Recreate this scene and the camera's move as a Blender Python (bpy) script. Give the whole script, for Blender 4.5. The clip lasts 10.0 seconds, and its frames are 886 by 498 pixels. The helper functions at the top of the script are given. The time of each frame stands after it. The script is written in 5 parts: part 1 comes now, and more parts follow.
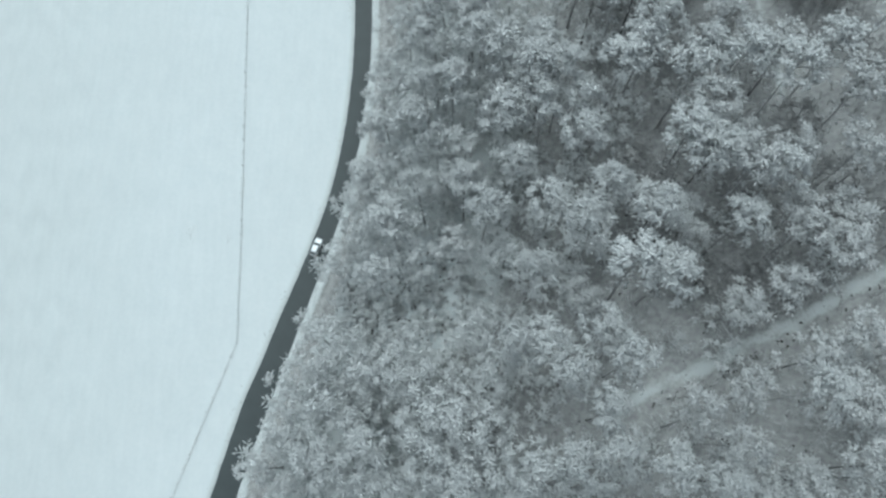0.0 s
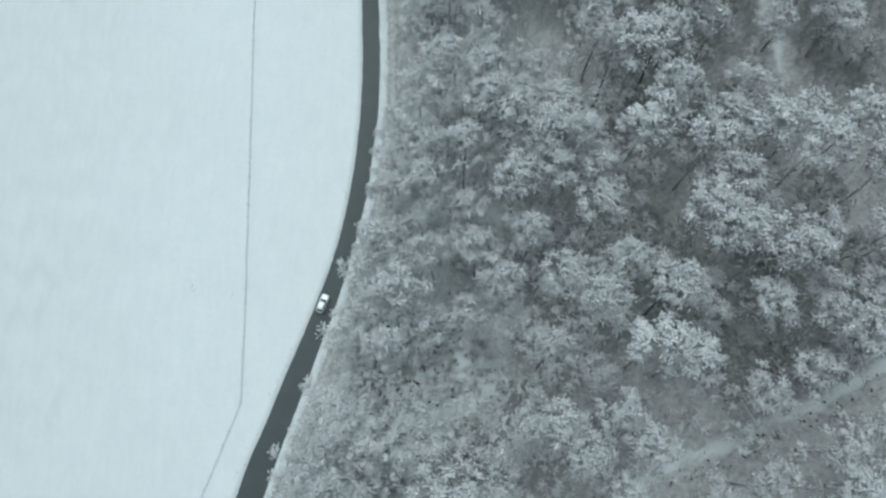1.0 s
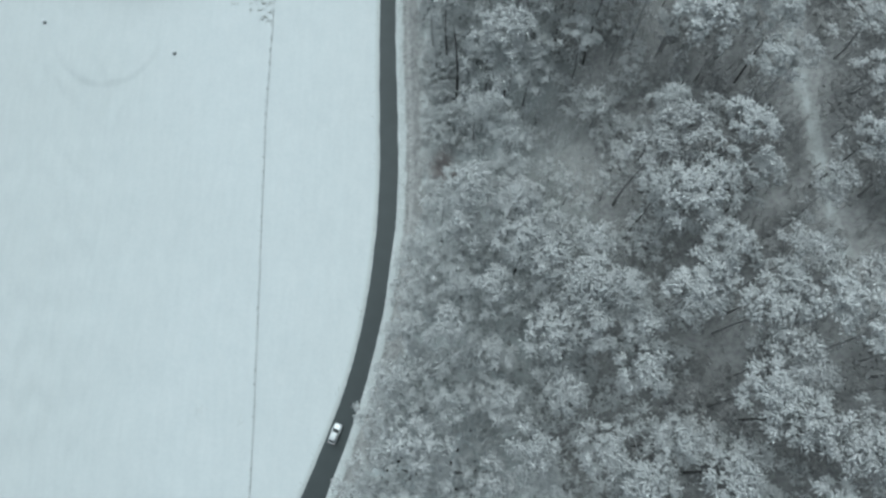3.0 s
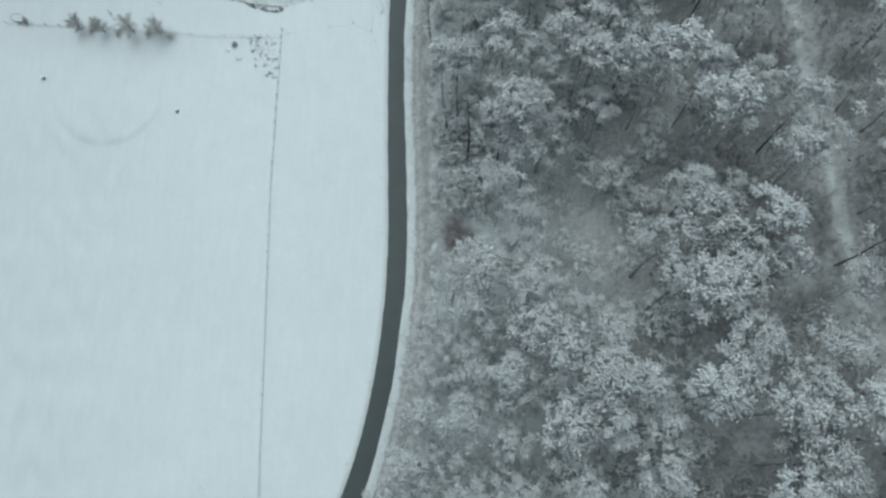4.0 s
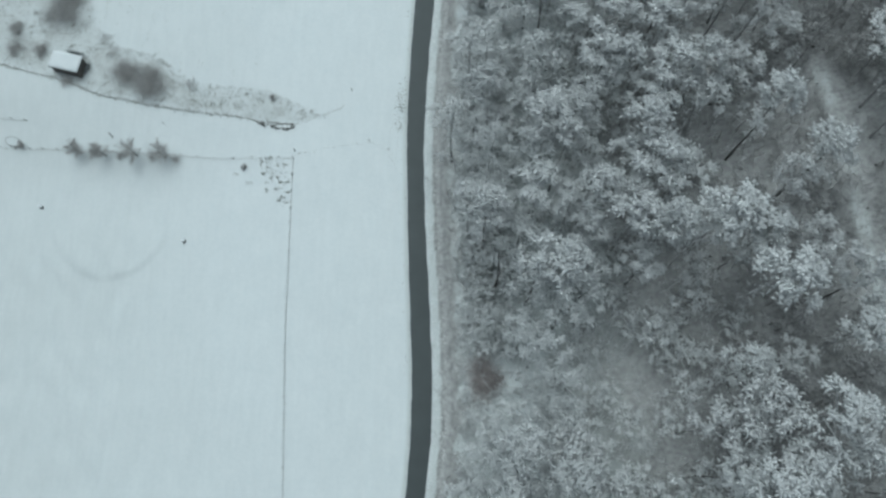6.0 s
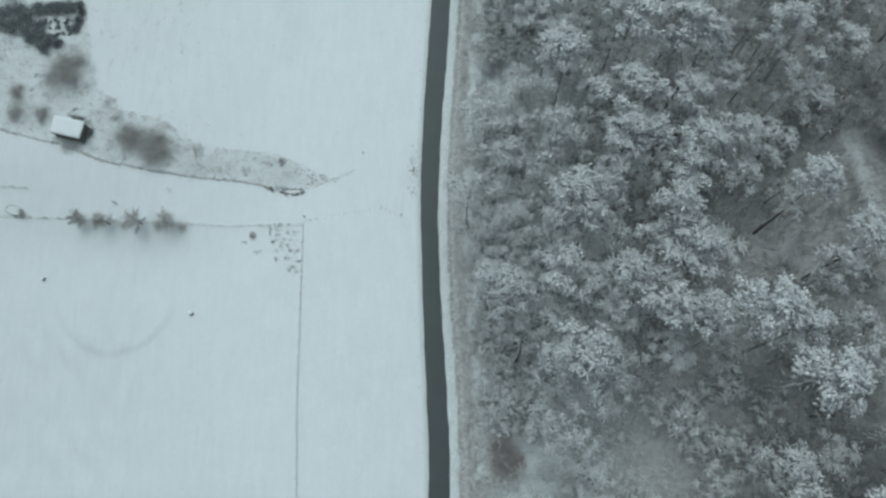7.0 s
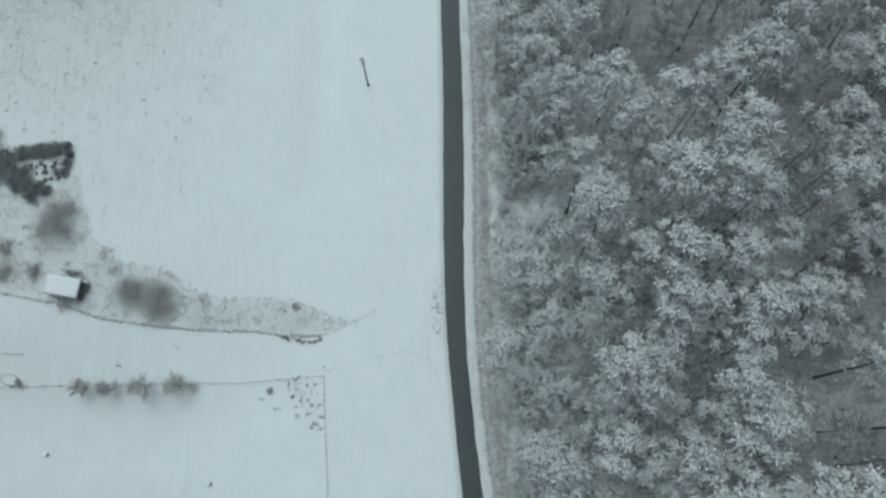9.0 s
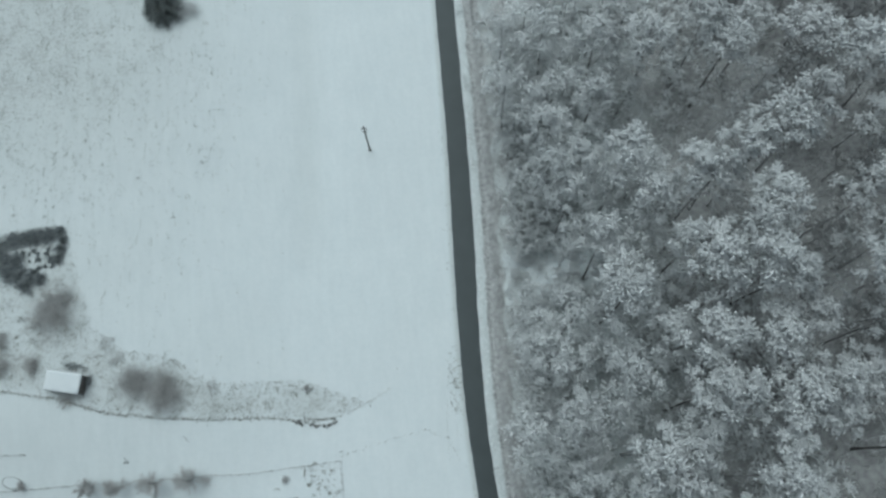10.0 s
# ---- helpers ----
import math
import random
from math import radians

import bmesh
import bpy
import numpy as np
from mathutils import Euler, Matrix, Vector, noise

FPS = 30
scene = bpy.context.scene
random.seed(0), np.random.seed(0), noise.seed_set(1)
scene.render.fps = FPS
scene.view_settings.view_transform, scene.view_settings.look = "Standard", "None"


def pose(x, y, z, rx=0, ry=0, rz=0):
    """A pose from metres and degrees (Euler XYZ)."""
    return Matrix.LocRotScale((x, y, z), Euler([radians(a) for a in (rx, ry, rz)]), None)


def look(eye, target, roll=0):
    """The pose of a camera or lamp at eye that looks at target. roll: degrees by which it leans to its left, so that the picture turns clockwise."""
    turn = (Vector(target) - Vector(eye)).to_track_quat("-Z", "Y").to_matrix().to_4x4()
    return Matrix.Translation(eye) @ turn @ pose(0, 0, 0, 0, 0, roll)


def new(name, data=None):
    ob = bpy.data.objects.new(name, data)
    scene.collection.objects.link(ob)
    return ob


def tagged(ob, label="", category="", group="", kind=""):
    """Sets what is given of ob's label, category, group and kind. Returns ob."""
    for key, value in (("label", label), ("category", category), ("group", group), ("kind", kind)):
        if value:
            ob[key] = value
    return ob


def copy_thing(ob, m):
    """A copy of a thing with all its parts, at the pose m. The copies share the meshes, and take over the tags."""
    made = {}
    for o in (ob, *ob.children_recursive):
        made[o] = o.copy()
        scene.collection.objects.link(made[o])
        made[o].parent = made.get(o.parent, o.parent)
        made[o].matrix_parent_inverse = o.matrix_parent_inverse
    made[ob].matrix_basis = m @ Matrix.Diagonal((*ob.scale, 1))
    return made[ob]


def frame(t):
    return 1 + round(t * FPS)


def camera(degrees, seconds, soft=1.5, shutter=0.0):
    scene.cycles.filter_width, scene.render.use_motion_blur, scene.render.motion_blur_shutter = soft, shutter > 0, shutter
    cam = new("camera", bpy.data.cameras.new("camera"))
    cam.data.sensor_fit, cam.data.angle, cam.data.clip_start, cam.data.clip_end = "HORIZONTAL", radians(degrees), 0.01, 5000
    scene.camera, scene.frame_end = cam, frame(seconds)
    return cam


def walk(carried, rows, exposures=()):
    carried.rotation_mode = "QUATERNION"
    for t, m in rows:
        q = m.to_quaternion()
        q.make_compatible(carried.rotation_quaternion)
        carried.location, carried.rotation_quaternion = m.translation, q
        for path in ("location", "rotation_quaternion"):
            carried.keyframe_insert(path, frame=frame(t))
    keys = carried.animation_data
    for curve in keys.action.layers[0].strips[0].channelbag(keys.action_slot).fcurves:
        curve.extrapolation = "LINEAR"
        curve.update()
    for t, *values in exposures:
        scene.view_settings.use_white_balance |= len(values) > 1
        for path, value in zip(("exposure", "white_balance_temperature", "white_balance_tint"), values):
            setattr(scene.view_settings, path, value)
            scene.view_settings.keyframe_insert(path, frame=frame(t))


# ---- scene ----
cam = camera(66.6, 10.0, soft=2.6)
# seconds, the eye in metres, degrees up from straight down, sideways lean, heading
ROWS = [
    (0.0, 0.05, 0.04, 119.31, 17.70, 1.62, -0.02),
    (0.5, -0.80, 5.67, 119.56, 17.54, 1.58, 0.13),
    (1.0, -1.76, 11.62, 119.69, 17.67, 1.60, 0.23),
    (1.5, -2.77, 17.66, 119.79, 17.56, 1.56, 0.37),
    (2.0, -3.85, 23.94, 119.77, 17.68, 1.60, 0.65),
    (2.5, -5.01, 30.01, 119.74, 17.58, 1.44, 1.00),
    (4.0, -8.84, 49.06, 119.89, 17.92, 1.19, 1.12),
    (4.5, -10.08, 55.41, 120.03, 17.90, 1.24, 0.89),
    (5.0, -11.49, 62.17, 120.12, 18.04, 1.25, 0.70),
    (5.5, -12.85, 68.84, 120.21, 17.96, 1.31, 0.42),
    (7.0, -17.41, 89.26, 120.29, 18.05, 1.52, -0.35),
    (7.5, -18.82, 95.71, 120.36, 18.00, 1.56, -0.53),
    (8.0, -20.37, 102.52, 120.30, 18.14, 1.66, -0.83),
    (8.5, -21.82, 109.21, 120.32, 17.99, 1.75, -2.08),
    (9.0, -23.31, 116.14, 120.29, 18.07, 1.83, -4.02),
    (9.5, -24.76, 122.89, 120.35, 17.88, 1.84, -5.90),
    (10.0, -26.19, 129.81, 120.41, 18.00, 1.86, -6.92),
]
EXPOSURES = [(t, stops, 5690, -4) for t, stops in ((0.0, 0.36), (2.5, 0.22), (4.5, 0.14), (7.5, 0.06), (10.0, 0.01))]
walk(cam, [(t, pose(x, y, z, up, 0, turn) @ pose(0, 0, 0, 0, lean, 0)) for t, x, y, z, up, lean, turn in ROWS], EXPOSURES)


# ---- light: a thick overcast winter sky ----
SUN_UP, SUN_TURN = 66.0, 340.0  # degrees above the horizon, compass direction the light comes from
world = bpy.data.worlds.new("overcast")
scene.world = world
world.use_nodes = True
wn, wl = world.node_tree.nodes, world.node_tree.links
sky = wn.new("ShaderNodeTexSky")
sky.sky_type = "NISHITA"
sky.sun_disc = False
sky.sun_elevation = radians(SUN_UP)
sky.sun_rotation = radians(SUN_TURN)
sky.air_density, sky.dust_density = 1.0, 4.0
dull = wn.new("ShaderNodeHueSaturation")
dull.inputs["Saturation"].default_value = 0.30
wl.new(sky.outputs[0], dull.inputs["Color"])
wl.new(dull.outputs[0], wn["Background"].inputs[0])
wn["Background"].inputs[1].default_value = 0.07
sun_data = bpy.data.lights.new("sun", "SUN")
sun_data.energy, sun_data.angle, sun_data.color = 1.5, radians(70), (1.0, 0.98, 0.95)
sun = new("sun", sun_data)
sx, sy = math.sin(radians(SUN_TURN)), math.cos(radians(SUN_TURN))
sun.matrix_world = look((sx * 60, sy * 60, 60 * math.tan(radians(SUN_UP))), (0, 0, 0))


# ---- materials ----
def material(name, dark, light, rough=0.8, scale=1.0, fine=9.0, bump=0.15, metal=0.0, per="", amount=0.0):
    """Two colours mixed by a coarse and a fine noise, with fine relief. per: 'object' or 'island' varies the tone from piece to piece."""
    m = bpy.data.materials.new(name)
    m.use_nodes = True
    n, l = m.node_tree.nodes, m.node_tree.links
    b = n["Principled BSDF"]
    b.inputs["Roughness"].default_value, b.inputs["Metallic"].default_value = rough, metal
    place = n.new("ShaderNodeNewGeometry")
    big, small, mix, ramp = n.new("ShaderNodeTexNoise"), n.new("ShaderNodeTexNoise"), n.new("ShaderNodeMix"), n.new("ShaderNodeValToRGB")
    for tex, sc in ((big, scale), (small, scale * fine)):
        tex.inputs["Scale"].default_value = sc
        tex.inputs["Detail"].default_value = 4.0
        l.new(place.outputs["Position"], tex.inputs["Vector"])
    mix.inputs[0].default_value = 0.5
    l.new(big.outputs[0], mix.inputs[2])
    l.new(small.outputs[0], mix.inputs[3])
    ramp.color_ramp.elements[0].position, ramp.color_ramp.elements[1].position = 0.33, 0.67
    ramp.color_ramp.elements[0].color, ramp.color_ramp.elements[1].color = (*dark, 1), (*light, 1)
    l.new(mix.outputs[0], ramp.inputs[0])
    out = ramp.outputs[0]
    if per:
        if per == "object":
            info = n.new("ShaderNodeObjectInfo").outputs["Random"]
        else:
            info = place.outputs["Random Per Island"]
        span, hsv = n.new("ShaderNodeMapRange"), n.new("ShaderNodeHueSaturation")
        span.inputs[3].default_value, span.inputs[4].default_value = 1 - amount, 1 + amount
        l.new(info, span.inputs[0])
        l.new(span.outputs[0], hsv.inputs["Value"])
        l.new(out, hsv.inputs["Color"])
        out = hsv.outputs[0]
    l.new(out, b.inputs["Base Color"])
    if bump:
        bp = n.new("ShaderNodeBump")
        bp.inputs["Strength"].default_value, bp.inputs["Distance"].default_value = bump, 0.05
        l.new(small.outputs[0], bp.inputs["Height"])
        l.new(bp.outputs[0], b.inputs["Normal"])
    return m


def frosted(name, bare, frost, cover=0.5, amount=0.12, glow=0.0):
    """Twigs with rime: white where the surface faces the sky, bare bark beneath."""
    m = material(name, tuple(c * 0.88 for c in frost), frost, 0.75, 0.25, 20.0, 0.0, per="island", amount=amount)
    n, l = m.node_tree.nodes, m.node_tree.links
    b = n["Principled BSDF"]
    src = b.inputs["Base Color"].links[0].from_socket
    geo, sep, span, mix = n.new("ShaderNodeNewGeometry"), n.new("ShaderNodeSeparateXYZ"), n.new("ShaderNodeMapRange"), n.new("ShaderNodeMix")
    mix.data_type = "RGBA"
    span.inputs[1].default_value, span.inputs[2].default_value = -0.9 + (1 - cover), 0.3 + (1 - cover)
    l.new(geo.outputs["True Normal"], sep.inputs[0])
    l.new(sep.outputs[2], span.inputs[0])
    l.new(span.outputs[0], mix.inputs[0])
    mix.inputs[6].default_value = (*bare, 1)
    l.new(src, mix.inputs[7])
    l.new(mix.outputs[2], b.inputs["Base Color"])
    if glow:
        # rime is milky ice: part of the light passes through it
        milk, both = n.new("ShaderNodeBsdfTranslucent"), n.new("ShaderNodeMixShader")
        both.inputs[0].default_value = glow
        l.new(mix.outputs[2], milk.inputs["Color"])
        l.new(b.outputs[0], both.inputs[1])
        l.new(milk.outputs[0], both.inputs[2])
        l.new(both.outputs[0], n["Material Output"].inputs["Surface"])
    return m


SNOW = material("snow", (0.62, 0.65, 0.66), (0.69, 0.71, 0.715), 0.65, 0.6, 12.0, 0.3)
BARK = material("bark", (0.06, 0.057, 0.056), (0.15, 0.145, 0.14), 0.9, 2.0, 8.0, 0.5, per="object", amount=0.6)
FROST = frosted("rime", (0.78, 0.785, 0.785), (0.87, 0.88, 0.88), 0.9, 0.05, 0.38)
BARK_PALE = material("rimed_bark", (0.26, 0.257, 0.255), (0.46, 0.457, 0.455), 0.9, 2.0, 8.0, 0.5, per="object", amount=0.35)
FROST_SOFT = frosted("soft_rime", (0.84, 0.845, 0.84), (0.89, 0.90, 0.90), 0.9, 0.05, 0.40)
FROST_GREY = frosted("grey_rime", (0.68, 0.68, 0.678), (0.80, 0.806, 0.806), 0.9, 0.08, 0.33)
FROST_THIN = frosted("thin_rime", (0.68, 0.68, 0.675), (0.81, 0.82, 0.82), 0.85, 0.08, 0.33)
FROST_BROWN = frosted("browned_rime", (0.31, 0.305, 0.302), (0.46, 0.456, 0.452), 0.75, 0.15, 0.25)
EVERGREEN = frosted("snowy_evergreen", (0.12, 0.135, 0.13), (0.50, 0.53, 0.54), 0.40, 0.35)
TWIG = material("twig", (0.41, 0.402, 0.392), (0.64, 0.632, 0.62), 0.9, 0.8, 8.0, 0.0, per="island", amount=0.3)
TWIG_RED = material("russet_twig", (0.36, 0.325, 0.318), (0.52, 0.48, 0.47), 0.9, 0.8, 8.0, 0.0, per="island", amount=0.3)
GRASS = material("dry_grass", (0.16, 0.16, 0.135), (0.34, 0.335, 0.30), 0.9, 0.5, 8.0, 0.0, per="island", amount=0.4)
GREEN = material("evergreen", (0.20, 0.22, 0.21), (0.38, 0.40, 0.39), 0.8, 0.5, 8.0, 0.0, per="island", amount=0.4)
STUBBLE = material("stubble", (0.27, 0.285, 0.25), (0.46, 0.475, 0.44), 0.9, 0.5, 8.0, 0.0, per="island", amount=0.3)
WOOD = material("weathered_wood", (0.07, 0.066, 0.062), (0.17, 0.16, 0.15), 0.85, 3.0, 8.0, 0.4)
SNOW_OLD = material("old_snow", (0.50, 0.53, 0.535), (0.57, 0.59, 0.595), 0.65, 0.6, 12.0, 0.3)
WOOD_PALE = material("frosted_wood", (0.22, 0.215, 0.21), (0.42, 0.41, 0.40), 0.85, 3.0, 8.0, 0.4)
STONE = material("field_stone", (0.10, 0.10, 0.098), (0.28, 0.28, 0.27), 0.9, 2.0, 6.0, 0.5, per="object", amount=0.3)
METAL = material("galvanised_steel", (0.30, 0.31, 0.32), (0.42, 0.43, 0.44), 0.5, 3.0, 6.0, 0.1, 0.8)
CERAMIC = material("insulator_ceramic", (0.10, 0.07, 0.06), (0.16, 0.11, 0.09), 0.3, 5.0, 4.0, 0.0)
PAINT = material("car_paint", (0.66, 0.68, 0.69), (0.72, 0.74, 0.75), 0.25, 1.0, 8.0, 0.0, 0.2)
GLASS = material("tinted_car_glass", (0.04, 0.043, 0.046), (0.055, 0.058, 0.06), 0.08, 1.0, 4.0, 0.0)
RUBBER = material("tyre_rubber", (0.015, 0.015, 0.015), (0.03, 0.03, 0.03), 0.85, 8.0, 4.0, 0.2)
LAMP_CLEAR = material("lamp_lens", (0.55, 0.56, 0.57), (0.65, 0.66, 0.67), 0.15, 4.0, 4.0, 0.0)
LAMP_RED = material("red_lamp_lens", (0.25, 0.02, 0.02), (0.35, 0.03, 0.03), 0.2, 4.0, 4.0, 0.0)
ASPHALT = material("wet_asphalt", (0.036, 0.0445, 0.0465), (0.052, 0.0625, 0.0645), 0.6, 0.35, 25.0, 0.25)


def ground_material():
    """Snow over turf and fallen leaves; the sheet's own attribute says how much shows through, painted shade included.
    """
    m = material("snowy_ground", (0.60, 0.635, 0.645), (0.65, 0.677, 0.683), 0.65, 0.22, 6.0, 0.0)
    n, l = m.node_tree.nodes, m.node_tree.links
    b = n["Principled BSDF"]
    snow = b.inputs["Base Color"].links[0].from_socket
    geo, att = n.new("ShaderNodeNewGeometry"), n.new("ShaderNodeAttribute")
    att.attribute_name = "litter_shade"
    fine, coarse, tone, half = [n.new("ShaderNodeTexNoise") for _ in range(3)] + [n.new("ShaderNodeMix")]
    for tex, sc, det in ((fine, 2.2, 5.0), (coarse, 0.35, 3.0), (tone, 1.3, 5.0)):
        tex.inputs["Scale"].default_value, tex.inputs["Detail"].default_value = sc, det
        l.new(geo.outputs["Position"], tex.inputs["Vector"])
    # thin snow over turf dulls it, as does painted shade; wind leaves faint streaks
    thin, faded = n.new("ShaderNodeMapRange"), n.new("ShaderNodeMix")
    thin.inputs[1].default_value, thin.inputs[2].default_value = 0.02, 0.62
    l.new(att.outputs["Fac"], thin.inputs[0])
    faded.data_type = "RGBA"
    faded.inputs[7].default_value = (0.48, 0.50, 0.488, 1)
    l.new(thin.outputs[0], faded.inputs[0])
    l.new(snow, faded.inputs[6])
    stretch, streak, band, hsv = n.new("ShaderNodeMapping"), n.new("ShaderNodeTexNoise"), n.new("ShaderNodeMapRange"), n.new("ShaderNodeHueSaturation")
    stretch.inputs["Scale"].default_value = (0.9, 0.12, 1.0)
    l.new(geo.outputs["Position"], stretch.inputs["Vector"])
    streak.inputs["Scale"].default_value, streak.inputs["Detail"].default_value = 1.0, 4.0
    l.new(stretch.outputs[0], streak.inputs["Vector"])
    band.inputs[1].default_value, band.inputs[2].default_value, band.inputs[3].default_value, band.inputs[4].default_value = 0.3, 0.7, 0.978, 1.018
    l.new(streak.outputs[0], band.inputs[0])
    l.new(band.outputs[0], hsv.inputs["Value"])
    l.new(faded.outputs[2], hsv.inputs["Color"])
    snow = hsv.outputs[0]
    half.inputs[0].default_value = 0.4
    l.new(fine.outputs[0], half.inputs[2])
    l.new(coarse.outputs[0], half.inputs[3])
    diff, span, mix, ramp = n.new("ShaderNodeMath"), n.new("ShaderNodeMapRange"), n.new("ShaderNodeMix"), n.new("ShaderNodeValToRGB")
    diff.operation = "SUBTRACT"
    l.new(att.outputs["Fac"], diff.inputs[0])
    l.new(half.outputs[0], diff.inputs[1])
    span.inputs[1].default_value, span.inputs[2].default_value = -0.10, 0.16
    l.new(diff.outputs[0], span.inputs[0])
    ramp.color_ramp.elements[0].position, ramp.color_ramp.elements[1].position = 0.3, 0.7
    ramp.color_ramp.elements[0].color, ramp.color_ramp.elements[1].color = (0.23, 0.229, 0.226, 1), (0.44, 0.439, 0.434, 1)
    l.new(tone.outputs[0], ramp.inputs[0])
    mix.data_type = "RGBA"
    l.new(span.outputs[0], mix.inputs[0])
    l.new(snow, mix.inputs[6])
    l.new(ramp.outputs[0], mix.inputs[7])
    l.new(mix.outputs[2], b.inputs["Base Color"])
    bp = n.new("ShaderNodeBump")
    bp.inputs["Strength"].default_value, bp.inputs["Distance"].default_value = 0.35, 0.25
    l.new(coarse.outputs[0], bp.inputs["Height"])
    bp2 = n.new("ShaderNodeBump")
    bp2.inputs["Strength"].default_value, bp2.inputs["Distance"].default_value = 0.25, 0.06
    l.new(fine.outputs[0], bp2.inputs["Height"])
    l.new(bp.outputs[0], bp2.inputs["Normal"])
    l.new(bp2.outputs[0], b.inputs["Normal"])
    return m


GROUND = ground_material()


# ---- building helpers ----
class Build:
    """Gathers vertices and faces for one mesh."""

    def __init__(self):
        self.v, self.f = [], []

    def tube(self, points, radii, sides=5, cap=True):
        first = len(self.v)
        points = [Vector(p) for p in points]
        for i, p in enumerate(points):
            d = (points[min(i + 1, len(points) - 1)] - points[max(i - 1, 0)]).normalized()
            u = d.orthogonal().normalized()
            w = d.cross(u)
            for k in range(sides):
                a = 2 * math.pi * k / sides
                self.v.append(p + (u * math.cos(a) + w * math.sin(a)) * radii[i])
        for i in range(len(points) - 1):
            for k in range(sides):
                a, b = first + i * sides + k, first + i * sides + (k + 1) % sides
                self.f.append((a, b, b + sides, a + sides))
        if cap:
            self.f.append(tuple(range(first + sides - 1, first - 1, -1)))
            self.f.append(tuple(range(first + (len(points) - 1) * sides, first + len(points) * sides)))

    def blade(self, p, d, length, width):
        """A slim twig: a folded, tapering shoot from p along d."""
        u = d.orthogonal()
        u.normalize()
        w = d.cross(u)
        a = random.random() * 6.28
        c, s = math.cos(a), math.sin(a)
        side, ridge = u * c + w * s, w * c - u * s
        first = len(self.v)
        self.v += [p - side * width, p + ridge * width, p + side * width, p + d * length]
        self.f += [(first, first + 1, first + 3), (first + 1, first + 2, first + 3)]

    def grass(self, p, d, length, width):
        """A single leaf: one narrow triangle with a bend."""
        s = Vector((-d.y, d.x, 0))
        s = s.normalized() if s.length > 0.01 else Vector((1, 0, 0))
        first = len(self.v)
        mid = p + d * (length * 0.55) + Vector((0, 0, length * 0.1))
        self.v += [p - s * width, p + s * width, mid + s * width * 0.6, mid - s * width * 0.6, p + d * length]
        self.f += [(first, first + 1, first + 2, first + 3), (first + 3, first + 2, first + 4)]

    def box(self, lo, hi):
        first = len(self.v)
        for z in (lo[2], hi[2]):
            self.v += [Vector((lo[0], lo[1], z)), Vector((hi[0], lo[1], z)), Vector((hi[0], hi[1], z)), Vector((lo[0], hi[1], z))]
        q = first
        self.f += [(q + 3, q + 2, q + 1, q), (q + 4, q + 5, q + 6, q + 7)] + [(q + i, q + (i + 1) % 4, q + 4 + (i + 1) % 4, q + 4 + i) for i in range(4)]

    def mesh(self, name, mat, smooth=False):
        me = bpy.data.meshes.new(name)
        me.from_pydata([tuple(p) for p in self.v], [], self.f)
        me.materials.append(mat)
        if smooth:
            me.shade_smooth()
        return me


def soften(me, width=0.03, segments=2):
    """Bevels the sharp edges of a small mesh in place."""
    bm = bmesh.new()
    bm.from_mesh(me)
    bmesh.ops.remove_doubles(bm, verts=bm.verts, dist=0.0005)
    bmesh.ops.bevel(bm, geom=[e for e in bm.edges if e.is_manifold and e.calc_face_angle(0) > 0.5], offset=width, segments=segments, affect="EDGES")
    bm.to_mesh(me)
    bm.free()
    return me


def part(name, me, parent, label="", at=None):
    ob = new(name, me)
    ob.parent = parent
    if at is not None:
        ob.matrix_basis = at
    return tagged(ob, label) if label else ob


# ---- the lie of the land ----
EDGE_L_Y = [-80, -20, -6.3, 1.9, 11.2, 16.5, 23, 29.2, 35.3, 41, 45, 50.5, 56.5, 63.6, 70, 80, 90, 100, 113, 125, 138, 146, 156, 168, 187, 219, 300]
EDGE_L_X = [-72, -50.3, -46.4, -44.1, -41.5, -39.3, -37, -34.8, -32.3, -30.3, -28.9, -27.2, -25.8, -24.6, -23.8, -23.1, -22.95, -23.4, -24.05, -24.5, -24.85, -24.75, -24.4, -23.7, -22.5, -21.4, -18.6]
EDGE_R_Y = [-80, -20, 0, 23.5, 30, 37.5, 40, 50, 63.6, 82, 90, 96, 104, 113, 124, 136, 143, 156, 168, 187, 219, 300]
EDGE_R_X = [-67, -45.3, -39.9, -32.2, -29.9, -27.4, -26.6, -23.7, -21, -19.3, -19.3, -19.5, -19.9, -20.5, -21.2, -21.5, -21.3, -20.7, -19.7, -18.7, -17.65, -14.9]


def smooth_line(ys, xs):
    """A road edge as a dense, rounded polyline."""
    y = np.arange(-80.0, 300.5, 0.5)
    x = np.interp(y, ys, xs)
    pad = np.pad(x, 12, mode="reflect", reflect_type="odd")
    k = np.hanning(25)
    return y, np.convolve(pad, k / k.sum(), "valid")


ROAD_Y, ROAD_L = smooth_line(EDGE_L_Y, EDGE_L_X)
ROAD_R = smooth_line(EDGE_R_Y, EDGE_R_X)[1]


def step(a, b, x):
    u = np.clip((x - a) / (b - a), 0, 1)
    return u * u * (3 - 2 * u)


def wobble(x, y, size, seed=0.0):
    """A smooth, irregular swell between -1 and 1."""
    x, y = x / size + seed, y / size - seed
    return (np.sin(x * 1.3 + 1.7 * np.sin(y * 0.9)) + np.sin(y * 1.7 + 1.3 * np.sin(x * 1.1 + 2.0)) + np.sin((x + y) * 0.8 + np.sin(x * 2.3 - y))) / 3


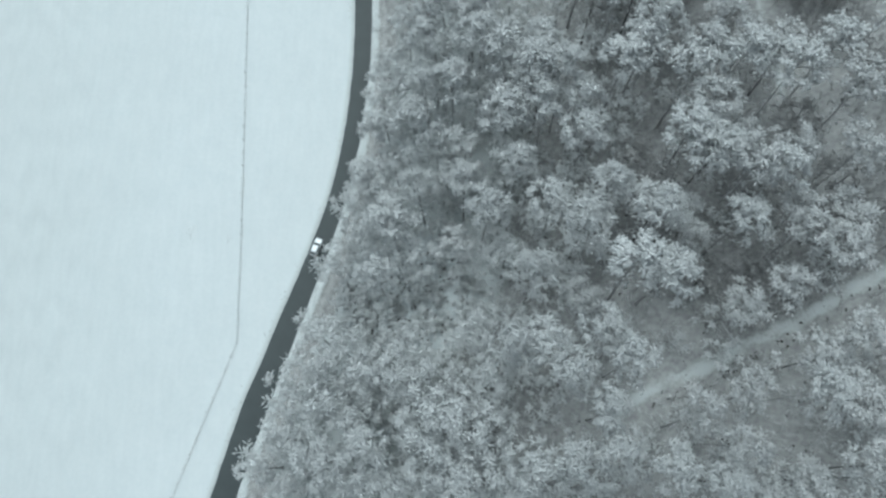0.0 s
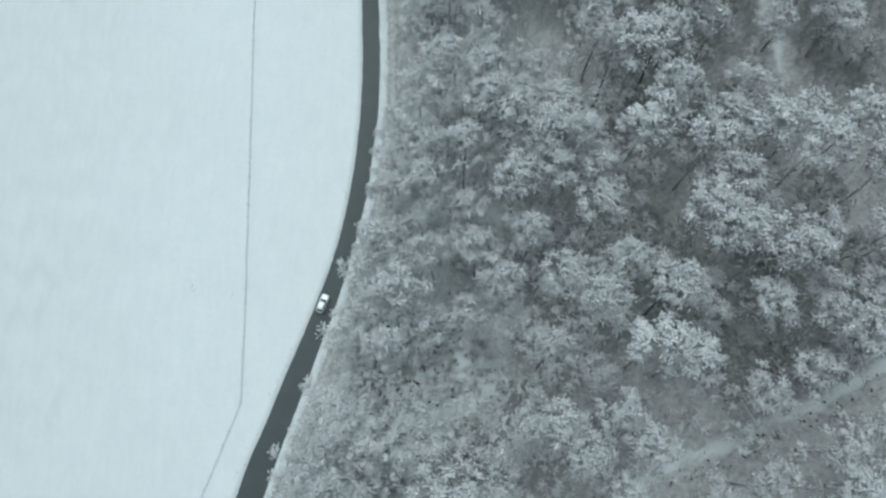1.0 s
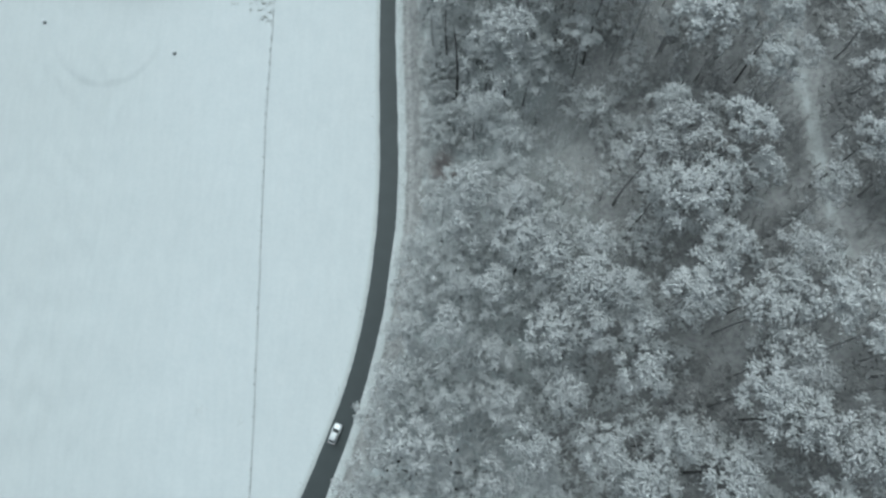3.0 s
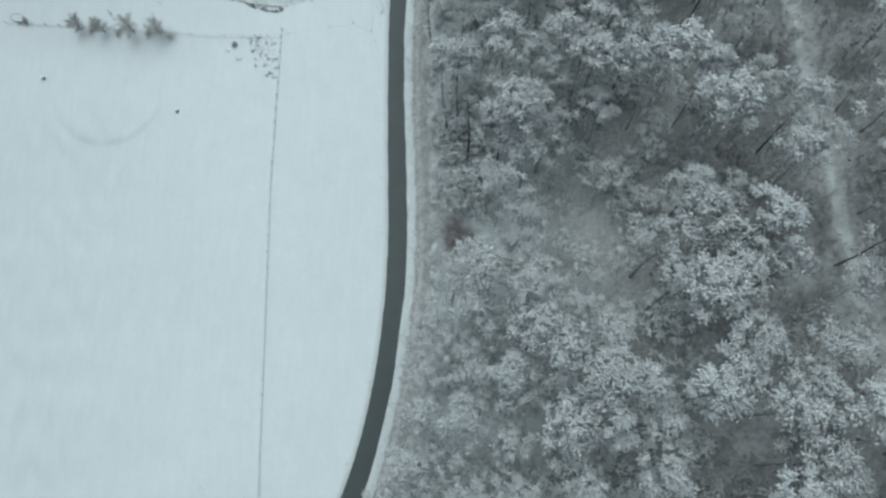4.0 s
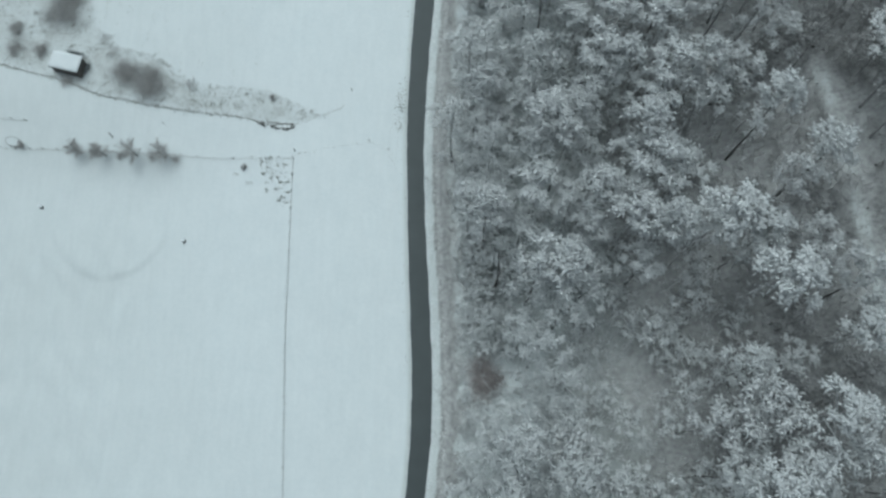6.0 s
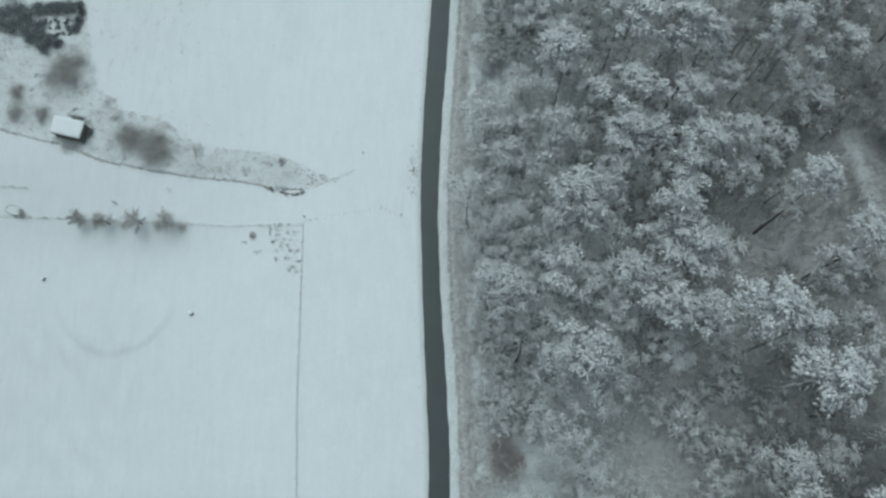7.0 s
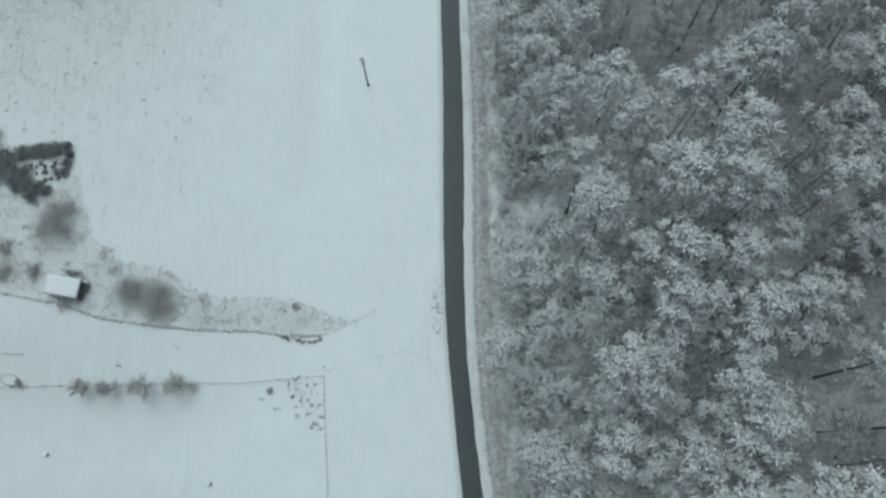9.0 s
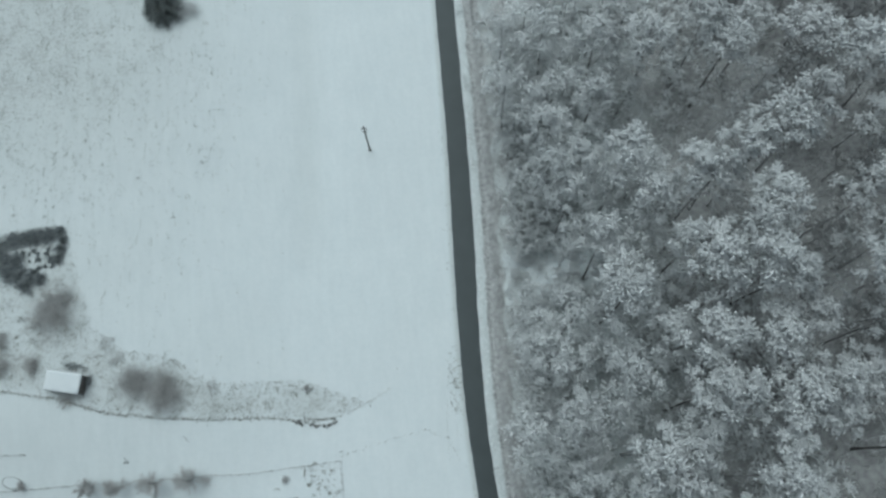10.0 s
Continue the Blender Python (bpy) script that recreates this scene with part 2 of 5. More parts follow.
def land(x, y, surface=True):
    """Height of the ground; surface: with snow banks, the road bed and small unevenness."""
    x, y = np.asarray(x, float), np.asarray(y, float)
    xc, yc = np.clip(x, -150, 120), np.clip(y, -80, 300)
    z = 0.088 * (yc - 130) - 0.0206 * (xc + 50) + 2.0 * step(125, 150, yc) * step(45, 80, -xc)
    right = np.interp(yc, ROAD_Y, ROAD_R)
    left = np.interp(yc, ROAD_Y, ROAD_L)
    d = xc - right
    u = np.maximum(0, d - 4.5)
    z = z + 0.37 * u * u / (u + 3.0)
    if surface:
        e = left - xc
        z = z + 0.75 * step(2.4, 4.2, d) * (1 - step(4.5, 14, d))
        z = z + 0.22 * step(-0.1, 0.5, d) * (1 - step(1.6, 2.3, d)) * (1 + 0.5 * wobble(x, y, 2.0))
        z = z + 0.14 * step(-0.1, 0.45, e) * (1 - step(0.8, 4.0, e))
        z = z - 0.10 * step(0.1, 0.5, -d) * step(0.1, 0.5, -e)
        away = step(1.0, 6.0, e)
        z = z + away * (0.10 * wobble(x, y, 7.0) + 0.05 * wobble(x, y, 2.6, 3.0) + 0.22 * step(62, 85, -x) * wobble(x * 1.6 + 0.5 * y, y * 0.8, 1.9, 5.0) * step(-20, 0, 110 - y))
        z = z + away * 0.06 * step(50, 75, -x) * wobble(x * 2.4, y * 0.4, 1.7, 8.0)
        z = z + step(5, 9, d) * (0.35 * wobble(x, y, 5.0, 1.0) + 0.15 * wobble(x, y, 1.7, 2.0))
        # a levelled round pad in the meadow, and a shallow swale beyond the lane
        r = np.hypot((x + 81.3) / 11.8, (y - 121) / 12.4)
        z = z + 0.26 * (1 - step(0.92, 1.0 + 0.03 * wobble(x, y, 1.5), r)) * step(5, -9, y - 121)
        z = z - 0.5 * np.exp(-((x + 49 - 0.05 * (y - 195)) / 5.0) ** 2) * step(150, 175, y)
    return z


def at(x, y, lift=0.0):
    return Vector((x, y, float(land(x, y)) + lift))


PATHS = [[(45.5, 140), (46.7, 131.5), (48, 121.8), (48.5, 114), (50.3, 100.7), (51.6, 89.5), (52.5, 76), (54, 60)],
         [(24, 8), (28, 10.7), (38, 14.8), (46, 18.8), (54, 23), (63, 28), (75, 34)]]
BARE_EDGE = [(-106.5, 151.7), (-100.9, 150.3), (-93.1, 148.3), (-87, 145.7), (-78.8, 143.9), (-68.2, 142.4), (-58.7, 141.7), (-52.3, 140.3), (-47.5, 140.5), (-41.7, 142.4), (-37.4, 144.4)]
SCRUB_TOP = [(-112, 180), (-93.5, 179.5), (-91.5, 172), (-88.5, 160.5), (-82.5, 155.8), (-74, 153.4), (-68, 148.6), (-52.7, 147.6), (-44, 143.6), (-37.4, 144.4)]


def near_line(x, y, line):
    """Distance to a polyline."""
    best = np.full(np.shape(x), 1e9)
    for (ax, ay), (bx, by) in zip(line, line[1:]):
        dx, dy = bx - ax, by - ay
        s = np.clip(((x - ax) * dx + (y - ay) * dy) / (dx * dx + dy * dy), 0, 1)
        best = np.minimum(best, np.hypot(x - ax - s * dx, y - ay - s * dy))
    return best


def in_scrub(x, y):
    lo = np.interp(x, [p[0] for p in BARE_EDGE], [p[1] for p in BARE_EDGE])
    hi = np.interp(x, [p[0] for p in SCRUB_TOP], [p[1] for p in SCRUB_TOP])
    return (y > lo) & (y < hi) & (x < -40) & (x > -150)


def scrub_cover(x, y):
    """How bare the scrub band is: full along its foot, thinning out uphill."""
    lo = np.interp(x, [p[0] for p in BARE_EDGE], [p[1] for p in BARE_EDGE])
    hi = np.interp(x, [p[0] for p in SCRUB_TOP], [p[1] for p in SCRUB_TOP])
    return step(-0.3, 1.2, y - lo) * step(-2.0, 4.0, hi - y) * step(40, 50, -x) * step(-150, -130, x)


def clearing(x, y):
    """Below 1 on the two open, snowy floors of the wood."""
    return np.minimum(((x + 9) / 14) ** 2 + ((y - 31) / 10) ** 2, ((x + 8.5) / 8) ** 2 + ((y - 161.5) / 5) ** 2)


def litter_shade(x, y):
    right, left = np.interp(y, ROAD_Y, ROAD_R), np.interp(y, ROAD_Y, ROAD_L)
    d, e = x - right, left - x
    amount = (0.33 + 0.12 * step(20, 40, d) + 0.10 * wobble(x, y, 1.6, 7.0) + 0.08 * wobble(x, y, 4.0, 3.0)) * step(3.5, 5, d) + 0.50 * step(22, 55, d) + 0.08 * step(60, 130, y) * step(5, 9, d)
    # bare earth of the cut bank, darkened further for the shade on it
    amount = np.maximum(amount, (0.92 + 0.16 * wobble(x, y, 1.4, 4.0)) * step(1.5, 1.9 + 0.25 * wobble(x, y, 1.3, 5.0), d) * (1 - step(np.where(y < 78, 4.6, 4.0), np.where(y < 78, 7.6, 5.6) + 1.4 * wobble(x, y, 2.2, 1.0), d)))
    amount = np.maximum(amount, (0.53 + 0.20 * wobble(x, y, 2.0, 6.0)) * step(76, 84, y) * step(3.5, 4.5, d) * (1 - step(10, 13, d)))
    amount = np.maximum(amount, (0.35 + 0.10 * wobble(x, y, 0.8)) * step(-0.5, -0.1, d) * (1 - step(1.5, 2.0, d)))
    amount = np.maximum(amount, 0.40 * step(-0.4, 0.0, e) * (1 - step(0.3, 1.2, e)))
    amount = np.where(d > 4, amount * (1 - (0.58 + 0.16 * wobble(x, y, 1.2)) * (1 - step(0.5, 2.2 + 0.7 * wobble(x, y, 1.7, 3.0), np.minimum(near_line(x, y, PATHS[0]), near_line(x, y, PATHS[1]))))), amount)
    amount = np.maximum(amount, scrub_cover(x, y) * (0.34 + 0.10 * wobble(x, y, 3.0) + 0.06 * wobble(x, y, 1.3, 2.0)))
    amount = np.maximum(amount, 0.33 * step(165, 212, y) * step(48, 98, -x) + 0.10 * step(150, 175, y) * step(40, 80, -x))
    # the meadow gets steadily duller to the west, with a slow swell
    amount = np.maximum(amount, 0.22 * step(40, 105, -x) + 0.04 * wobble(x, y, 9.0, 4.0) * step(1, 6, e))
    # shade of the swale put into the snow's tone; the hollow alone hardly shows
    amount = np.maximum(amount, 0.15 * np.exp(-((x + 48.8 - 0.05 * (y - 195)) / 3.5) ** 2) * step(158, 180, y))
    # the broad glade has a greyer floor
    amount = np.maximum(amount, (0.54 + 0.08 * wobble(x, y, 1.6, 7.0)) * (1 - step(0.6, 1.3, ((x - 9) / 10) ** 2 + ((y - 90) / 14) ** 2)))
    open_wood = clearing(x, y)
    amount = np.where(d > 5, amount - 0.32 * (1 - step(0.5, 2.2, open_wood)), amount)
    return amount


def build_ground():
    xs = np.concatenate([[-3500, -1800, -900, -450, -260, -190], np.arange(-150, -96, 1.0), np.arange(-96, -66, 0.5), np.arange(-66, -50, 1.0), np.arange(-50, -12, 0.45), np.arange(-12, 121, 1.5), [160, 230, 400, 900, 1800, 3500]])
    ys = np.concatenate([[-3500, -1800, -900, -400, -200, -120], np.arange(-80, 105, 1.25), np.arange(105, 136, 0.6), np.arange(136, 301, 1.25), [340, 450, 900, 1800, 3500]])
    gx, gy = np.meshgrid(xs, ys)
    z, lit = land(gx, gy), litter_shade(gx, gy)
    w, h = len(xs), len(ys)
    i = (np.arange(h - 1)[:, None] * w + np.arange(w - 1)[None, :]).ravel()
    quads = np.stack([i, i + 1, i + 1 + w, i + w], 1)
    me = bpy.data.meshes.new("ground")
    me.vertices.add(w * h)
    me.vertices.foreach_set("co", np.stack([gx, gy, z], -1).ravel())
    me.loops.add(quads.size)
    me.loops.foreach_set("vertex_index", quads.ravel())
    me.polygons.add(len(quads))
    me.polygons.foreach_set("loop_start", np.arange(0, quads.size, 4))
    me.update()
    me.shade_smooth()
    me.attributes.new("litter_shade", "FLOAT", "POINT").data.foreach_set("value", lit.ravel())
    me.materials.append(GROUND)
    return tagged(new("ground", me), "snow-covered meadow and leaf-littered woodland slope", "ground", kind="structure")


def build_road():
    b = Build()
    ys = np.arange(-79, 299, 0.5)
    for y in ys:
        l, r = np.interp(y, ROAD_Y, ROAD_L), np.interp(y, ROAD_Y, ROAD_R)
        l += 0.05 * math.sin(y * 1.3) + 0.03 * math.sin(y * 4.3 + 1) - 0.05
        r += 0.06 * math.sin(y * 1.1 + 2) + 0.05 * math.sin(y * 3.7) + 0.05
        for k in range(7):
            s = k / 6
            x = l + (r - l) * s
            b.v.append(Vector((x, y, float(land(x, y, False)) + 0.03 + 0.05 * (1 - (2 * s - 1) ** 2))))
    for j in range(len(ys) - 1):
        for k in range(6):
            q = j * 7 + k
            b.f.append((q, q + 1, q + 8, q + 7))
    return tagged(new("road", b.mesh("road", ASPHALT, True)), "narrow dark asphalt lane cleared of snow", "road", kind="structure")


ground = build_ground()
road = build_road()


# ---- trees ----
def rand_dir(up=0.0):
    a, z = random.random() * 6.2832, random.uniform(-1, 1)
    r = math.sqrt(1 - z * z)
    return (Vector((math.cos(a) * r, math.sin(a) * r, z + up))).normalized()


def spray(b, p, d, length, blades, width):
    """A rime-coated twig, thick with side shoots."""
    side = d.cross(Vector((0, 0, 1)))
    side = side.normalized() if side.length > 0.05 else Vector((1, 0, 0))
    side = (side + rand_dir() * 0.3).normalized()
    over = side.cross(d)
    droop = Vector((0, 0, -0.25 * length))
    for i in range(blades):
        s = random.random() ** 0.8
        q = p + d * (length * s * 0.8) + droop * s * s
        way = d + side * random.gauss(0, 0.42) + over * random.gauss(0.05, 0.25)
        way.normalize()
        b.blade(q, way, length * random.uniform(0.28, 0.5) * (1.15 - 0.4 * s), width * random.uniform(0.65, 1.3))


def spindle(b, p, d, length, thick):
    """A short knob of rime, thickest beyond its middle, with a drooping tip."""
    u = d.orthogonal()
    u.normalize()
    w = d.cross(u)
    q = p + d * (length * random.uniform(0.45, 0.65))
    tip = p + d * length + Vector((0, 0, -0.18 * length))
    a = random.random() * 2.1
    first = len(b.v)
    b.v += [p] + [q + (u * math.cos(a + k * 2.0944) + w * math.sin(a + k * 2.0944)) * thick for k in range(3)] + [tip]
    for k in range(3):
        i, j = first + 1 + k, first + 1 + (k + 1) % 3
        b.f += [(first, j, i), (first + 4, i, j)]


def bough(b, c, az, middle, slope, reach, thick, fingers, twigs):
    """A limb tip: a few crooked twigs that fan out, each feathered with knobs of rime."""
    for k in range(twigs):
        way = az + (k * 6.2832 / twigs if middle else (k - (twigs - 1) / 2) * 2.6 / twigs) + random.uniform(-0.25, 0.25)
        rise = slope + random.uniform(-0.16, 0.16)
        d = Vector((math.cos(way), math.sin(way), rise)).normalized()
        over = Vector((-math.sin(way), math.cos(way), 0))
        long = reach * random.uniform(0.7, 1.2)
        start = c - d * reach * random.uniform(0.0, 0.3) + rand_dir() * 0.15 * reach
        sag = Vector((0, 0, -0.20 * long))
        spindle(b, start, d, long, thick * 1.1)
        for i in range(fingers):
            s = (i + random.random()) / fingers
            turn = (0.85 if i % 2 else -0.85) * random.uniform(0.3, 1.4)
            e = over * math.sin(turn) + d * math.cos(turn) + rand_dir(0.4) * 0.28
            spindle(b, start + d * long * s + sag * s * s, e.normalized(), long * random.uniform(0.42, 0.78) * (1.15 - 0.4 * s), thick * random.uniform(0.75, 1.25))


def rimed_tree(seed, height, radius, boughs, fingers, thick, frost, bark, low=0.55, bend=0.8, rough=0.24, twigs=5):
    """A tall bare tree: a trunk, and limbs that open into an uneven dome of feathery boughs."""
    random.seed(seed)
    trunk, crown = Build(), Build()
    lean = Vector((random.uniform(-1, 1), random.uniform(-1, 1), 0)) * bend
    phase = random.random() * 6

    def stem(s):
        return Vector((lean.x * s * s + 0.25 * bend * math.sin(s * 5 + phase), lean.y * s * s + 0.25 * bend * math.cos(s * 4 + phase), height * 0.88 * s))

    girth = 0.0085 * height
    trunk.tube([stem(i / 8) for i in range(9)], [girth * (1.25 - 0.25 * min(1, i)) * (1 - 0.85 * i / 8) + 0.02 for i in range(9)], 7 if height > 20 else 5)
    depth = height * (1 - low) * 0.5
    for i in range(boughs):
        u = (i + 0.35) / boughs
        az = i * 2.39996 + random.uniform(-0.5, 0.5)
        out = radius * 0.80 * math.sqrt(u) * random.uniform(0.6, 1.2)
        top = height * 0.965 - depth * (out / radius) ** 1.7 - random.random() ** 2 * rough * depth * 1.6
        c = Vector((math.cos(az) * out + lean.x, math.sin(az) * out + lean.y, top))
        p0 = stem(max(0.35, min(0.97, (top - 0.6 * out - 0.8) / (height * 0.88))))
        mid = p0.lerp(c, 0.55) + Vector((0, 0, 0.08 * out))
        crown.tube([p0, mid, c], [0.10, 0.07, 0.03], 3, False)
        bough(crown, c, az, out < 0.38 * radius, 0.5 - 0.75 * out / radius, radius * random.uniform(0.24, 0.40), thick, fingers, twigs)
    # sparse rimed shoots lower down the stem
    for i in range(12 if height > 20 else 0):
        p = stem(random.uniform(0.35, 0.75))
        for j in range(3):
            d = rand_dir(0.2)
            spindle(crown, p + d * random.uniform(0.3, 1.4), d, random.uniform(0.7, 1.4), thick * 0.8)
    return trunk.mesh("trunk", bark, True), crown.mesh("crown", frost, True)


def make_tree(name, meshes, label, category, group):
    ob = tagged(new(name), label, category, group)
    part("trunk", meshes[0], ob)
    part("crown", meshes[1], ob, "rime-white twigs")
    return ob


def plant(proto, x, y, size, tall, turn):
    m = Matrix.Translation(at(x, y, -0.15)) @ Matrix.Rotation(turn, 4, "Z") @ Matrix.Diagonal((size, size, tall, 1))
    return copy_thing(proto, m)


def retire(ob):
    """Drops a model whose copies stand in the place."""
    for o in (*ob.children_recursive, ob):
        bpy.data.objects.remove(o)


TALL = "tall deciduous tree thickly coated with white rime in a snowy wood"
tall_kinds = []
for k in range(9):
    tall_kinds.append(make_tree("frosted_tree", rimed_tree(100 + k, 24.0, 4.9, 19 + k % 4, 5, 0.19 + 0.015 * (k % 3), FROST, BARK if k in (0, 3, 6) else BARK_PALE, 0.54 + 0.03 * (k % 3)), TALL, "tree", "rimed trees of the wood"))
soft_kinds = [make_tree("feathery_tree", rimed_tree(140 + k, 24.0, 5.0, 16, 5, 0.165, FROST_SOFT, BARK_PALE, 0.42, 0.8, 0.6), "tall feathery deciduous tree veiled in fine white rime", "tree", "feathery trees of the wood") for k in range(4)]
thin_kinds = [make_tree("grey_tree", rimed_tree(170 + k, 24.0, 4.8, 17, 5, 0.175, FROST_GREY, BARK_PALE, 0.5, 1.0, 0.4), "tall deciduous tree with thin grey rime on bare twigs", "tree", "greyer trees of the wood") for k in range(3)]
far_kinds = [make_tree("frosted_tree", rimed_tree(150 + k, 24.0, 4.8, 11, 4, 0.24, FROST, BARK_PALE, 0.5, 0.8, 0.4, 4), TALL, "tree", "rimed trees of the wood") for k in range(3)]
YOUNG = "slender young tree with thin grey rime beneath taller trees"
young_kinds = [make_tree("young_tree", rimed_tree(200 + k, 13.0, 3.4, 12, 4, 0.135, FROST_THIN, BARK_PALE, 0.35, 0.6, 0.6, 4), YOUNG, "tree", "young trees of the wood") for k in range(4)]

white_kinds = [make_tree("rimed_young_tree", rimed_tree(245 + k, 13.0, 3.4, 12, 4, 0.135, FROST_SOFT, BARK_PALE, 0.35, 0.6, 0.6, 4), "young tree thick with white rime near the lane", "tree", "white young trees of the wood") for k in range(3)]
brown_kinds = [make_tree("bare_young_tree", rimed_tree(215 + k, 13.0, 3.4, 12, 4, 0.135, FROST_BROWN, BARK_PALE, 0.35, 0.6, 0.6, 4), "young tree with brown-grey twigs and little rime", "tree", "browner young trees of the wood") for k in range(3)]

# trees of the wood from south to north: x, y, height, crown radius
WOOD_FIRST = [(0.0, -2.0, 23.7, 3.6), (33.0, -2.0, 24.5, 2.8), (-33.0, -1.0, 20.6, 4.0), (10.0, 0.0, 24.7, 3.5), (15.0, 0.0, 24.7, 3.4), (-22.0, 0.0, 23.2, 4.2), (28.0, 0.0, 23.1, 3.2), (-5.0, 2.0, 25.3, 4.1), (21.0, 2.0, 23.7, 3.3), (3.0, 3.0, 23.7, 4.0), (-15.0, 3.0, 25.7, 4.2), (35.0, 3.0, 24.3, 3.2), (-30.0, 4.0, 21.7, 4.2), (31.0, 6.0, 24.3, 3.3), (20.0, 7.0, 24.8, 3.0), (-1.0, 7.0, 23.4, 4.1), (-22.0, 9.0, 24.7, 4.2), (44.0, 9.0, 25.4, 3.1), (38.1, 9.3, 19.7, 3.3), (-27.0, 11.0, 24.4, 4.2), (15.9, 12.4, 25.5, 3.3), (23.3, 13.8, 25.7, 3.3), (46.7, 14.0, 19.5, 3.3)]
WOOD_SECOND = [(-23.0, 15.3, 21.9, 3.3), (7.0, 16.2, 27.6, 3.3), (12.0, 17.0, 25.0, 3.6), (19.9, 18.3, 24.4, 3.3), (38.9, 21.7, 20.0, 3.3), (29.0, 25.5, 25.3, 3.6), (24.7, 27.1, 26.1, 4.5), (10.8, 27.4, 25.5, 3.3), (-14.2, 30.0, 24.0, 3.3), (45.9, 30.2, 22.8, 3.3), (39.5, 33.0, 23.0, 3.3), (18.0, 33.6, 26.6, 4.0), (28.8, 35.9, 25.3, 3.9), (3.6, 37.8, 26.0, 3.6), (14.0, 38.5, 25.7, 3.7), (-12.0, 39.0, 24.8, 4.2), (44.4, 39.1, 25.7, 3.3), (21.5, 39.6, 26.3, 3.3), (40.9, 40.1, 27.0, 4.3), (54.0, 41.0, 23.2, 3.4), (45.7, 42.5, 24.6, 3.3), (-19.3, 43.2, 22.6, 3.6), (36.3, 43.5, 26.3, 4.1)]
WOOD_THIRD = [(0.4, 44.2, 22.6, 3.3), (-7.2, 44.9, 25.2, 3.3), (-13.1, 45.4, 19.4, 3.3), (8.9, 45.7, 25.1, 2.9), (33.3, 46.1, 26.6, 4.0), (-17.0, 48.0, 21.5, 3.9), (19.2, 49.2, 25.7, 3.7), (55.0, 50.0, 24.6, 3.9), (36.2, 50.6, 26.0, 3.9), (-12.3, 52.5, 17.9, 3.3), (-0.3, 52.9, 20.2, 3.3), (-4.5, 53.2, 19.9, 3.3), (47.3, 54.0, 25.4, 4.2), (13.3, 54.7, 26.6, 3.3), (-7.8, 55.3, 27.5, 3.8), (7.2, 55.8, 25.9, 4.4), (20.0, 56.0, 23.8, 3.4), (-15.0, 57.0, 23.1, 3.3), (35.0, 57.5, 25.7, 4.1), (41.2, 57.8, 26.2, 4.0), (54.0, 58.0, 23.1, 3.6), (24.8, 59.0, 27.1, 4.0), (16.7, 60.3, 27.5, 3.3)]
WOOD_FOURTH = [(11.3, 60.4, 27.4, 3.3), (37.2, 60.7, 25.5, 3.3), (13.2, 60.7, 28.0, 4.6), (-1.5, 61.2, 27.4, 3.9), (28.7, 62.6, 25.5, 3.8), (-6.2, 62.6, 27.8, 3.3), (-14.6, 62.8, 21.4, 3.6), (38.7, 64.3, 25.9, 3.9), (30.7, 65.5, 27.3, 3.6), (5.9, 65.9, 27.9, 4.1), (13.1, 67.6, 24.1, 3.3), (3.2, 69.3, 28.1, 4.2), (-4.6, 69.7, 24.8, 3.3), (8.0, 72.6, 18.9, 3.3), (25.6, 72.9, 28.6, 4.6), (-6.8, 72.9, 25.0, 3.3), (43.7, 73.0, 24.9, 3.3), (1.4, 74.4, 27.4, 3.7), (22.2, 74.7, 27.5, 3.3), (29.0, 76.0, 25.4, 4.2), (37.3, 77.1, 21.6, 3.3), (-5.2, 78.2, 26.6, 3.8), (50.0, 80.7, 21.3, 3.3)]
WOOD_FIFTH = [(20.8, 81.2, 27.2, 4.3), (33.3, 82.4, 27.3, 4.3), (24.8, 83.4, 27.5, 4.4), (24.9, 89.0, 23.9, 3.3), (-2.4, 92.9, 24.7, 3.8), (39.1, 93.5, 23.9, 3.3), (42.3, 94.7, 22.6, 3.3), (-4.4, 95.5, 23.7, 3.1), (1.7, 99.2, 24.4, 3.8), (40.4, 100.8, 23.7, 3.3), (29.5, 101.1, 26.7, 4.5), (34.9, 102.5, 25.0, 3.3), (-2.6, 103.8, 24.4, 4.0), (1.6, 105.4, 27.1, 4.5), (13.6, 105.6, 19.6, 3.3), (27.8, 107.2, 24.3, 3.3), (20.9, 108.5, 25.8, 3.3), (16.0, 109.6, 27.6, 3.7), (23.9, 110.6, 26.0, 4.6), (6.3, 110.6, 23.6, 3.3), (11.6, 111.2, 27.2, 4.1), (31.9, 113.6, 25.2, 3.4), (-10.1, 115.0, 26.4, 3.9)]
WOOD_SIXTH = [(3.2, 115.1, 23.9, 3.3), (10.9, 115.5, 24.7, 3.3), (6.5, 116.3, 27.5, 3.6), (-13.1, 117.1, 23.2, 3.3), (-1.7, 117.6, 25.3, 4.1), (37.0, 118.0, 24.3, 3.7), (14.2, 118.4, 26.7, 4.5), (11.0, 120.1, 25.3, 3.3), (-7.3, 120.2, 18.6, 3.3), (-2.7, 124.0, 26.7, 3.3), (13.7, 124.2, 28.0, 3.6), (2.2, 124.7, 27.0, 3.3), (-9.4, 126.0, 26.9, 3.3), (31.0, 126.0, 25.0, 3.8), (4.1, 127.9, 26.3, 3.3), (-0.3, 128.9, 28.0, 4.2), (16.0, 130.0, 25.4, 3.6), (6.7, 131.6, 25.7, 3.3), (24.2, 132.0, 17.7, 3.3), (-16.0, 133.0, 21.4, 4.2), (18.9, 134.2, 25.4, 3.8), (-9.6, 134.8, 28.1, 3.3), (7.1, 135.2, 28.5, 3.9)]
